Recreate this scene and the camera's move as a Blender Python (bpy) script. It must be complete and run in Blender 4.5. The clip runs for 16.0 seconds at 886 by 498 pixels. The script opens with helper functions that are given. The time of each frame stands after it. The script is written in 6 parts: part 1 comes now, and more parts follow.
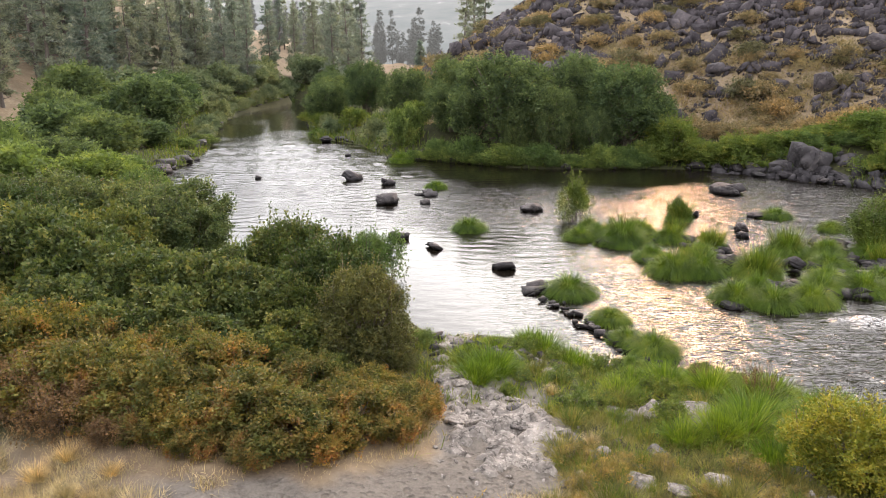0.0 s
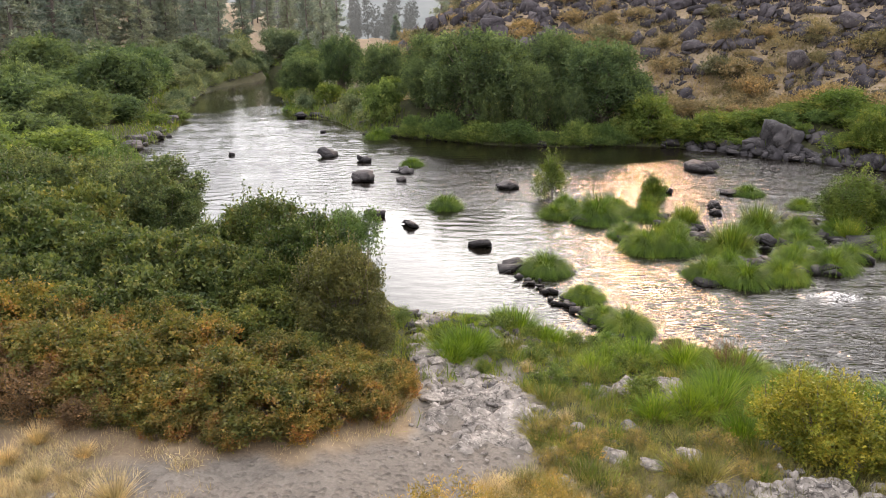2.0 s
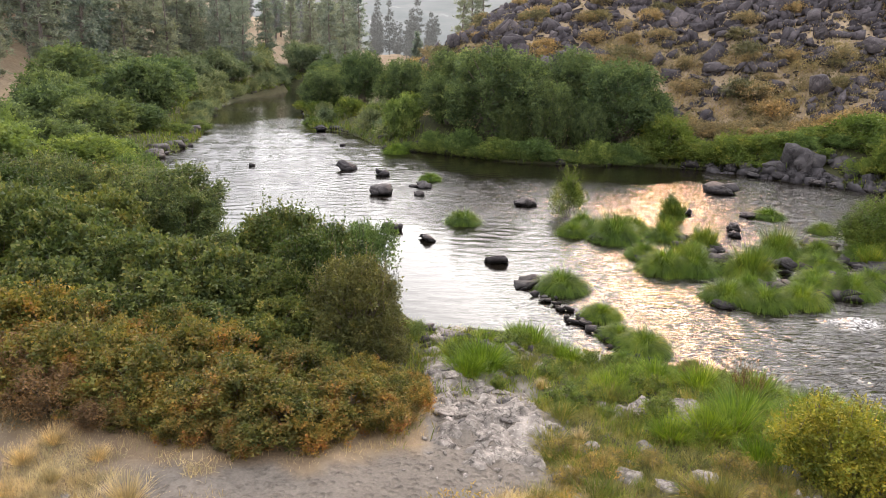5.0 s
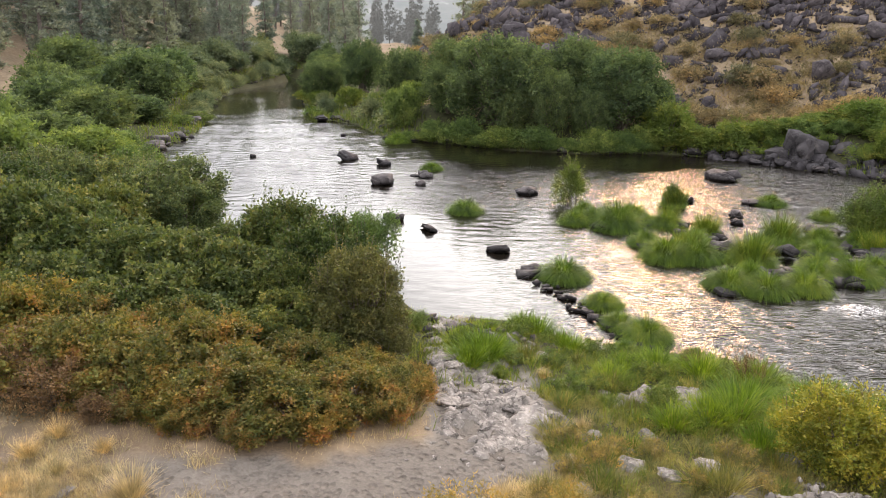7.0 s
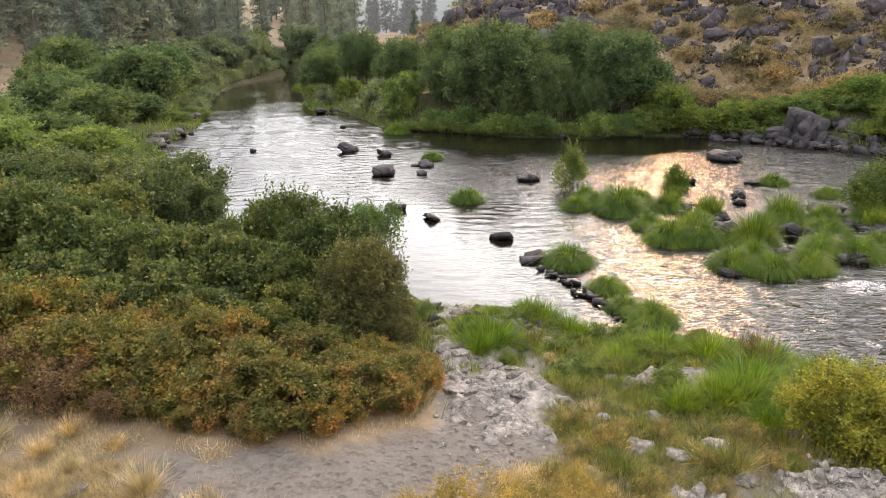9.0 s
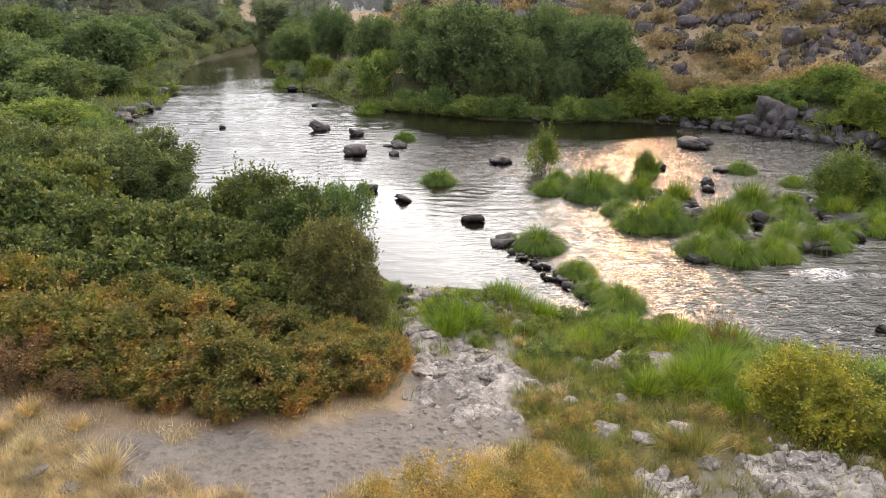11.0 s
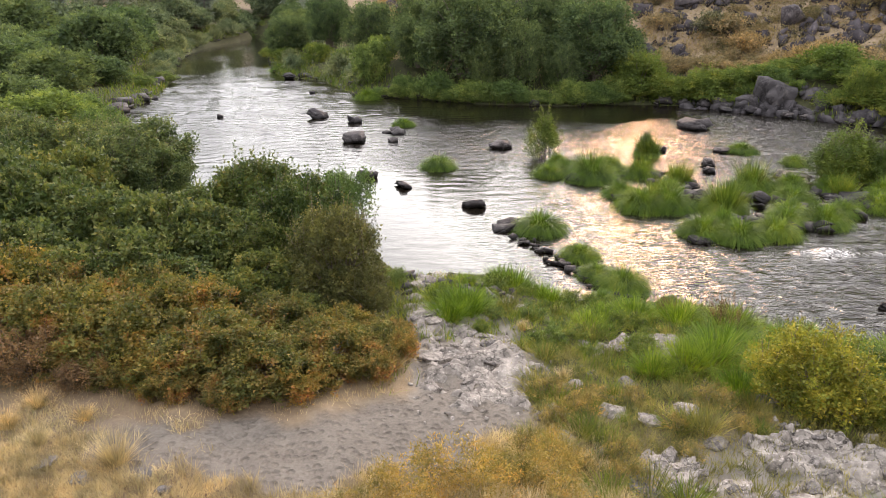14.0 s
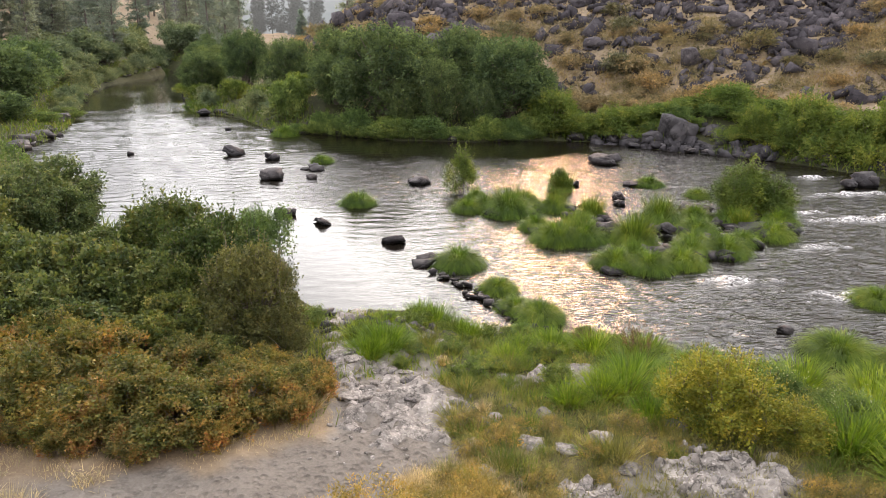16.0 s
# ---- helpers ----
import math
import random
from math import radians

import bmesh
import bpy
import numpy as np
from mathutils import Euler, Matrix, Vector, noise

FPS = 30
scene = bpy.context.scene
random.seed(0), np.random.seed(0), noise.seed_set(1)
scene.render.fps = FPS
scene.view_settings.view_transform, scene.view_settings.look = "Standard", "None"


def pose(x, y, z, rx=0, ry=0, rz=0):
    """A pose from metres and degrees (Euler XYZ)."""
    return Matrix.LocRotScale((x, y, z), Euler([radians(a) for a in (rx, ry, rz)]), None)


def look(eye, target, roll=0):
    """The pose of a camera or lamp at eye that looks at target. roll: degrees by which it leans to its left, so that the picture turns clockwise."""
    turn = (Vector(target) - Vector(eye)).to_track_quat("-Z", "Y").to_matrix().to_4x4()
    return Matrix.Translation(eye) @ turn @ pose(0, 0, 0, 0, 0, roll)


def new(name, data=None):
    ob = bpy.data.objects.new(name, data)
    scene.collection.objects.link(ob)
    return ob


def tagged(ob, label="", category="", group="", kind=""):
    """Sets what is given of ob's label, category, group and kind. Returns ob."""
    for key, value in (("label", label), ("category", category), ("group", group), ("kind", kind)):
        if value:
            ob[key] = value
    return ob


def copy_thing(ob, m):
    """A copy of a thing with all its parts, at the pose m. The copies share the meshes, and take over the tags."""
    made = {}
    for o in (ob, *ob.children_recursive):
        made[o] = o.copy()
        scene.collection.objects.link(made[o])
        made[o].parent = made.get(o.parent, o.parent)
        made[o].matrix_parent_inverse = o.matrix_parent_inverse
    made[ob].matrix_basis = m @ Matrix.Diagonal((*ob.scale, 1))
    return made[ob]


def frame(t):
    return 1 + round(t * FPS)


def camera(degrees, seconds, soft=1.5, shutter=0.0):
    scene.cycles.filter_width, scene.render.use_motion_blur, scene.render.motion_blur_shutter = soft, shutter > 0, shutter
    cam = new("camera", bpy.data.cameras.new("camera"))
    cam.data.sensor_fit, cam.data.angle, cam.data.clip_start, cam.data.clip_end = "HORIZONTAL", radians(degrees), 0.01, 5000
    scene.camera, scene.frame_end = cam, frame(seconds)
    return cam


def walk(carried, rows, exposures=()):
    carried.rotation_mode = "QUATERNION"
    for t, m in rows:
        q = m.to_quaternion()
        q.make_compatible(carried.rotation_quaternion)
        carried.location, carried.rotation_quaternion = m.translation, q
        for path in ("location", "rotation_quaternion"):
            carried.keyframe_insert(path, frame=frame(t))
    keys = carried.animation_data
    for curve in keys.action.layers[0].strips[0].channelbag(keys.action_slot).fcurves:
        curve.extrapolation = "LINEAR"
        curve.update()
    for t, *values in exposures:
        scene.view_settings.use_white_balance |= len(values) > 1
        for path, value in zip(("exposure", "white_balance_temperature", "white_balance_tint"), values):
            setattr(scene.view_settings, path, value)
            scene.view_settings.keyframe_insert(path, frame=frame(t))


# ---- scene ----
cam = camera(64.5, 16.0, soft=0.7)
PATH = [
    (0, (-0.007, -0.098, 6.524), (-0.007, 1.838, 6.021), -0.0),
    (0.5, (0.011, -0.075, 6.518), (0.027, 1.858, 6.005), 0.2),
    (1, (-0.019, -0.078, 6.518), (0.028, 1.85, 5.989), -0.0),
    (1.5, (0.039, -0.079, 6.495), (0.118, 1.833, 5.915), -0.9),
    (2, (0.012, -0.058, 6.542), (0.078, 1.859, 5.976), 0.4),
    (2.5, (0.019, -0.081, 6.54), (0.083, 1.841, 5.992), 0.8),
    (3, (0.003, -0.073, 6.534), (0.045, 1.852, 5.991), 1.2),
    (3.5, (-0.022, -0.058, 6.504), (0.029, 1.866, 5.959), 1.2),
    (4, (-0.002, -0.059, 6.525), (0.04, 1.868, 5.993), 1.0),
    (4.5, (-0.031, -0.081, 6.5), (-0.006, 1.848, 5.973), 1.5),
    (4.7, (-0.035, -0.066, 6.497), (-0.012, 1.864, 5.975), 1.6),
    (7, (-0.021, -0.063, 6.523), (-0.004, 1.859, 5.97), 1.1),
    (7.5, (0.022, -0.05, 6.521), (0.046, 1.87, 5.96), 0.9),
    (8, (-0.036, -0.062, 6.5), (-0.017, 1.86, 5.946), 1.0),
    (8.5, (-0.001, -0.049, 6.511), (0.005, 1.87, 5.95), 0.3),
    (9, (-0.025, -0.072, 6.507), (-0.017, 1.841, 5.925), -0.7),
    (9.2, (0.02, -0.044, 6.513), (0.032, 1.869, 5.931), -0.4),
    (11.3, (-0.046, -0.001, 6.489), (0.055, 1.889, 5.843), 0.7),
    (11.5, (-0.076, 0.005, 6.483), (0.032, 1.892, 5.828), 0.4),
    (12, (-0.045, 0.015, 6.502), (0.052, 1.898, 5.836), -0.1),
    (12.5, (-0.036, 0.018, 6.513), (0.078, 1.899, 5.842), 0.8),
    (13, (-0.059, 0.01, 6.49), (0.043, 1.893, 5.826), 0.1),
    (13.5, (-0.062, 0.008, 6.489), (0.032, 1.891, 5.822), 0.1),
    (14, (-0.078, 0.01, 6.483), (0.012, 1.892, 5.814), -0.0),
    (14.5, (-0.04, -0.007, 6.468), (0.074, 1.876, 5.805), -0.1),
    (15, (-0.026, -0.016, 6.492), (0.116, 1.865, 5.825), -0.7),
    (15.5, (-0.024, -0.008, 6.523), (0.202, 1.882, 5.909), 0.2),
    (16, (0.01, -0.048, 6.53), (0.32, 1.842, 5.956), 0.8),
]
walk(cam, [(t, look(eye, target, roll)) for t, eye, target, roll in PATH])

# ---- light ----
SUN_AZ, SUN_EL = radians(19.0), radians(24.0)      # ahead and to the right, low in the smoke
world = bpy.data.worlds.new("smoky_sky")
scene.world = world
world.use_nodes = True
wn, wl = world.node_tree.nodes, world.node_tree.links
sky = wn.new("ShaderNodeTexSky")
sky.sky_type, sky.sun_disc = "NISHITA", False
sky.sun_elevation, sky.sun_rotation = SUN_EL, SUN_AZ
sky.air_density, sky.dust_density, sky.ozone_density, sky.altitude = 1.0, 4.0, 1.0, 800.0
grey = wn.new("ShaderNodeHueSaturation")
grey.inputs["Saturation"].default_value = 0.42
wl.new(sky.outputs[0], grey.inputs["Color"])
smoke = wn.new("ShaderNodeMix")
smoke.data_type = "RGBA"
smoke.inputs[0].default_value = 0.50
smoke.inputs[7].default_value = (8.3, 7.75, 7.7, 1)
wl.new(grey.outputs[0], smoke.inputs[6])
wl.new(smoke.outputs[2], wn["Background"].inputs["Color"])
wn["Background"].inputs["Strength"].default_value = 0.15
sun = new("sun", bpy.data.lights.new("sun", "SUN"))
sun.data.energy, sun.data.angle, sun.data.color = 0.30, radians(7.0), (1.0, 0.46, 0.17)
sun_way = Vector((math.sin(SUN_AZ) * math.cos(SUN_EL), math.cos(SUN_AZ) * math.cos(SUN_EL), math.sin(SUN_EL)))
sun.matrix_world = look(sun_way * 400, (0, 0, 0))
scene.view_settings.exposure = 1.71

# ---- materials ----
def material(name):
    m = bpy.data.materials.new(name)
    m.use_nodes = True
    nt = m.node_tree
    return m, nt.nodes, nt.links, nt.nodes["Principled BSDF"]


def noise_node(n, l, scale, detail=4.0, rough=0.6, coords="Object", kind="ShaderNodeTexNoise"):
    tc = n.new("ShaderNodeTexCoord")
    tx = n.new(kind)
    tx.inputs["Scale"].default_value = scale
    if kind == "ShaderNodeTexNoise":
        tx.inputs["Detail"].default_value, tx.inputs["Roughness"].default_value = detail, rough
    l.new(tc.outputs[coords], tx.inputs["Vector"])
    return tx


def ramp(n, l, src, stops):
    r = n.new("ShaderNodeValToRGB")
    e = r.color_ramp.elements
    while len(e) < len(stops):
        e.new(0.5)
    for k, (p, c) in zip(e, stops):
        k.position, k.color = p, (*c, 1)
    l.new(src, r.inputs[0])
    return r


def mix(n, l, fac, a, b, blend="MIX"):
    x = n.new("ShaderNodeMix")
    x.data_type, x.blend_type = "RGBA", blend
    for sock, v in ((x.inputs[0], fac), (x.inputs[6], a), (x.inputs[7], b)):
        if isinstance(v, (int, float)):
            sock.default_value = v
        elif isinstance(v, tuple):
            sock.default_value = (*v, 1)
        else:
            l.new(v, sock)
    return x.outputs[2]


def bump(n, l, p, height, strength, distance):
    b = n.new("ShaderNodeBump")
    b.inputs["Strength"].default_value, b.inputs["Distance"].default_value = strength, distance
    l.new(height, b.inputs["Height"])
    l.new(b.outputs[0], p.inputs["Normal"])
    return b


def leaf_material(name, stops, rough=0.55, glow=0.35, patch=0.35, clump=0.5, size=2.2):
    """Leaves: each its own tint from the stops, patches of lighter and darker growth, painted gaps and lit tufts, light
    through the blade.
    """
    m, n, l, p = material(name)
    geo = n.new("ShaderNodeNewGeometry")
    info = n.new("ShaderNodeObjectInfo")
    spread = noise_node(n, l, size, 2.0)
    wide = n.new("ShaderNodeMapRange")
    wide.inputs[1].default_value, wide.inputs[2].default_value = 0.30, 0.70
    l.new(spread.outputs[0], wide.inputs[0])
    blend = n.new("ShaderNodeMix")
    blend.inputs[0].default_value = clump
    l.new(geo.outputs["Random Per Island"], blend.inputs[2])
    l.new(wide.outputs[0], blend.inputs[3])
    base = ramp(n, l, blend.outputs[0], stops).outputs[0]
    big = noise_node(n, l, 1.1, 2.0)
    tone = ramp(n, l, big.outputs[0], [(0.3, (0.62, 0.66, 0.62)), (0.7, (1.25, 1.2, 1.1))]).outputs[0]
    own = ramp(n, l, info.outputs["Random"], [(0.0, (0.78, 0.86, 0.86)), (0.5, (1.0, 1.0, 1.0)), (1.0, (1.20, 1.12, 0.94))]).outputs[0]
    c = mix(n, l, patch * 2, base, mix(n, l, 1.0, base, tone, "MULTIPLY"))
    # Finer noise paints dark gaps and lit tufts into the leaf colour.
    gap_noise = noise_node(n, l, 4.2, 2.0)
    c = mix(n, l, 1.0, c, ramp(n, l, gap_noise.outputs[0], [(0.36, (0.62, 0.66, 0.66)), (0.64, (1.28, 1.24, 1.16))]).outputs[0], "MULTIPLY")
    c = mix(n, l, 1.0, c, own, "MULTIPLY")
    l.new(c, p.inputs["Base Color"])
    p.inputs["Roughness"].default_value = rough
    p.inputs["Specular IOR Level"].default_value = 0.28
    tr = n.new("ShaderNodeBsdfTranslucent")
    l.new(mix(n, l, 1.0, c, (1.25, 1.25, 0.7), "MULTIPLY"), tr.inputs["Color"])
    ms = n.new("ShaderNodeMixShader")
    ms.inputs[0].default_value = glow
    l.new(p.outputs[0], ms.inputs[1])
    l.new(tr.outputs[0], ms.inputs[2])
    l.new(ms.outputs[0], n["Material Output"].inputs["Surface"])
    return m


def rock_material(name, dark, light, lichen, scale=3.0, wet=False, pieces=True):
    m, n, l, p = material(name)
    info = n.new("ShaderNodeObjectInfo")
    a = noise_node(n, l, scale, 8, 0.68)
    b = noise_node(n, l, scale * 5, 6, 0.7)
    c = ramp(n, l, a.outputs[0], [(0.32, dark), (0.68, light)]).outputs[0]
    spots = ramp(n, l, b.outputs[0], [(0.55, (0, 0, 0)), (0.66, (1, 1, 1))]).outputs[0]
    c = mix(n, l, mix(n, l, 1.0, spots, (0.5, 0.5, 0.5), "MULTIPLY"), c, lichen)
    own = ramp(n, l, info.outputs["Random"], [(0.0, (0.65, 0.64, 0.67)), (1.0, (1.3, 1.25, 1.2))]).outputs[0]
    c = mix(n, l, 1.0, c, own, "MULTIPLY")
    piece = n.new("ShaderNodeNewGeometry")
    c = mix(n, l, 1.0, c, ramp(n, l, piece.outputs["Random Per Island"], [(0.0, (0.62, 0.60, 0.62) if pieces else (1, 1, 1)), (1.0, (1.35, 1.3, 1.28) if pieces else (1, 1, 1))]).outputs[0], "MULTIPLY")
    l.new(c, p.inputs["Base Color"])
    p.inputs["Roughness"].default_value = 0.6 if wet else 0.85
    p.inputs["Specular IOR Level"].default_value = 0.2
    split = noise_node(n, l, scale * 0.55, kind="ShaderNodeTexVoronoi")
    split.feature = "DISTANCE_TO_EDGE"
    warp = n.new("ShaderNodeVectorMath")
    l.new(split.inputs["Vector"].links[0].from_socket, warp.inputs[0])
    soft = n.new("ShaderNodeVectorMath")
    soft.operation = "SCALE"
    soft.inputs[3].default_value = 1.6 / scale
    l.new(a.outputs["Color"], soft.inputs[0])
    l.new(soft.outputs[0], warp.inputs[1])
    l.new(warp.outputs[0], split.inputs["Vector"])
    seam = ramp(n, l, split.outputs["Distance"], [(0.0, (0, 0, 0)), (0.03, (1, 1, 1))]).outputs[0]
    c = mix(n, l, 1.0, c, mix(n, l, 0.65, (1.0, 1.0, 1.0), seam), "MULTIPLY")
    if wet:
        where = n.new("ShaderNodeNewGeometry")
        axes = n.new("ShaderNodeSeparateXYZ")
        l.new(where.outputs["Position"], axes.inputs[0])
        line = n.new("ShaderNodeMath")
        line.operation = "MULTIPLY_ADD"
        line.inputs[1].default_value = 0.16
        l.new(a.outputs[0], line.inputs[0])
        l.new(axes.outputs[2], line.inputs[2])
        dry = ramp(n, l, line.outputs[0], [(0.14, (0.22, 0.21, 0.21)), (0.27, (1, 1, 1))]).outputs[0]
        c = mix(n, l, 1.0, c, dry, "MULTIPLY")
    l.new(c, p.inputs["Base Color"])
    rel = mix(n, l, 0.4, a.outputs[0], b.outputs[0])
    bump(n, l, p, mix(n, l, 0.15, rel, seam), 0.8, 0.05)
    return m


def bark_material(name, dark, light):
    m, n, l, p = material(name)
    a = noise_node(n, l, 9.0, 6, 0.7)
    l.new(ramp(n, l, a.outputs[0], [(0.3, dark), (0.7, light)]).outputs[0], p.inputs["Base Color"])
    p.inputs["Roughness"].default_value = 0.9
    bump(n, l, p, a.outputs[0], 0.8, 0.03)
    return m


M_ALDER = leaf_material("alder_leaves", [(0, (0.060, 0.092, 0.048)), (0.55, (0.108, 0.150, 0.072)), (0.9, (0.160, 0.208, 0.094)), (1, (0.215, 0.228, 0.104))], rough=0.75, clump=0.9, size=1.1, glow=0.45)
M_WILLOW = leaf_material("willow_leaves", [(0, (0.080, 0.122, 0.046)), (0.5, (0.135, 0.195, 0.066)), (0.9, (0.195, 0.250, 0.094)), (1, (0.270, 0.245, 0.100))], rough=0.75, clump=0.8, size=1.2, glow=0.45)
M_DOGWOOD = leaf_material("dogwood_leaves", [(0.1, (0.046, 0.074, 0.026)), (0.45, (0.098, 0.128, 0.042)), (0.75, (0.164, 0.178, 0.058)), (1, (0.238, 0.204, 0.074))])
M_THICKET = leaf_material("thicket_alder_leaves", [(0.1, (0.034, 0.059, 0.018)), (0.45, (0.066, 0.098, 0.029)), (0.75, (0.110, 0.131, 0.039)), (1, (0.166, 0.150, 0.056))])
M_HAZEL = leaf_material("shore_alder_leaves", [(0.1, (0.050, 0.078, 0.034)), (0.45, (0.100, 0.136, 0.054)), (0.75, (0.156, 0.182, 0.072)), (1, (0.220, 0.200, 0.092))])
M_ROSE = leaf_material("rose_leaves", [(0.05, (0.056, 0.076, 0.022)), (0.26, (0.116, 0.130, 0.036)), (0.45, (0.200, 0.178, 0.052)), (0.63, (0.272, 0.192, 0.058)), (0.80, (0.268, 0.138, 0.048)), (0.96, (0.172, 0.062, 0.034))], patch=0.5, clump=0.66, size=1.5)
M_RUST = leaf_material("rusty_rose_leaves", [(0.05, (0.078, 0.088, 0.026)), (0.35, (0.165, 0.155, 0.048)), (0.60, (0.262, 0.185, 0.062)), (0.80, (0.268, 0.132, 0.054)), (0.96, (0.150, 0.058, 0.036))], patch=0.5, clump=0.6, size=2.2)
M_BROWN = leaf_material("withered_leaves", [(0, (0.105, 0.066, 0.040)), (0.5, (0.180, 0.118, 0.070)), (0.85, (0.250, 0.155, 0.090)), (1, (0.120, 0.120, 0.045))])
M_YELLOW = leaf_material("yellow_green_leaves", [(0, (0.088, 0.122, 0.024)), (0.4, (0.185, 0.212, 0.034)), (0.75, (0.320, 0.290, 0.048)), (1, (0.430, 0.330, 0.064))], patch=0.25, clump=0.55, size=2.6)
M_OLIVE = leaf_material("olive_hazel_leaves", [(0.1, (0.060, 0.070, 0.026)), (0.45, (0.110, 0.118, 0.042)), (0.75, (0.162, 0.152, 0.056)), (1, (0.215, 0.165, 0.072))], clump=0.6, size=2.4)
M_BRUSH = leaf_material("rabbitbrush_leaves", [(0, (0.175, 0.138, 0.088)), (0.5, (0.285, 0.215, 0.132)), (0.8, (0.375, 0.262, 0.150)), (1, (0.400, 0.225, 0.110))])
M_WEED = leaf_material("weed_leaves", [(0.1, (0.160, 0.155, 0.045)), (0.45, (0.310, 0.240, 0.080)), (0.7, (0.440, 0.295, 0.110)), (0.95, (0.460, 0.255, 0.085))], clump=0.65, size=3.0)
M_GOLD = leaf_material("golden_willow_leaves", [(0, (0.082, 0.128, 0.034)), (0.5, (0.142, 0.194, 0.048)), (0.85, (0.205, 0.232, 0.060)), (1, (0.290, 0.250, 0.074))], rough=0.75, clump=0.88, size=0.9, glow=0.45)
M_SEDGE = leaf_material("sedge_blades", [(0, (0.058, 0.108, 0.012)), (0.5, (0.108, 0.180, 0.020)), (0.88, (0.172, 0.235, 0.033)), (1, (0.323, 0.293, 0.066))], glow=0.42, patch=0.2)
M_LUSH = leaf_material("lush_grass_blades", [(0, (0.082, 0.140, 0.012)), (0.5, (0.148, 0.228, 0.020)), (0.88, (0.225, 0.290, 0.034)), (1, (0.330, 0.300, 0.066))], glow=0.42, patch=0.2)
M_GRASS = leaf_material("bank_grass_blades", [(0, (0.066, 0.113, 0.015)), (0.45, (0.128, 0.183, 0.025)), (0.7, (0.203, 0.217, 0.044)), (0.9, (0.296, 0.261, 0.082))], glow=0.4)
M_STRAW = leaf_material("straw_grass_blades", [(0, (0.088, 0.104, 0.027)), (0.4, (0.172, 0.171, 0.056)), (0.75, (0.272, 0.247, 0.096)), (1, (0.336, 0.314, 0.136))], glow=0.35, clump=0.7, size=1.6)
M_DRY = leaf_material("dry_grass_blades", [(0, (0.337, 0.240, 0.142)), (0.5, (0.494, 0.376, 0.236)), (0.9, (0.650, 0.524, 0.360)), (1, (0.286, 0.269, 0.132))], glow=0.3)
# Pale blue-grey needles: the smoke haze over the slope is put into their colour.
M_HAZED_PINE = leaf_material("hazed_pine_needles", [(0, (0.165, 0.198, 0.212)), (0.5, (0.205, 0.240, 0.255)), (0.9, (0.240, 0.275, 0.288)), (1, (0.265, 0.290, 0.300))], glow=0.5, patch=0.2)
# Smoke haze painted into the leaf colour of the willows upstream.
M_HAZY_WILLOW = leaf_material("hazy_willow_leaves", [(0, (0.110, 0.142, 0.098)), (0.5, (0.160, 0.196, 0.132)), (0.9, (0.205, 0.240, 0.160)), (1, (0.240, 0.250, 0.165))], rough=0.75, clump=0.88, size=0.9, glow=0.45)
M_BASALT = rock_material("basalt", (0.034, 0.032, 0.037), (0.108, 0.102, 0.110), (0.195, 0.185, 0.178), 1.4)
M_RIVER = rock_material("river_rock", (0.022, 0.021, 0.023), (0.078, 0.076, 0.079), (0.17, 0.165, 0.16), 3.0, wet=True)
M_CRAG = rock_material("dark_crag", (0.030, 0.029, 0.032), (0.095, 0.091, 0.096), (0.16, 0.155, 0.15), 1.2, pieces=False)
M_PALE = rock_material("pale_rhyolite", (0.060, 0.056, 0.052), (0.345, 0.326, 0.302), (0.58, 0.56, 0.53), 3.5, pieces=False)
M_BARK = bark_material("grey_bark", (0.07, 0.055, 0.042), (0.20, 0.165, 0.13))
M_PINEBARK = bark_material("pine_bark", (0.085, 0.072, 0.064), (0.175, 0.150, 0.132))
M_TWIG = bark_material("dead_twigs", (0.20, 0.175, 0.145), (0.36, 0.32, 0.27))
M_STEM = bark_material("weed_stems", (0.09, 0.05, 0.025), (0.20, 0.11, 0.05))


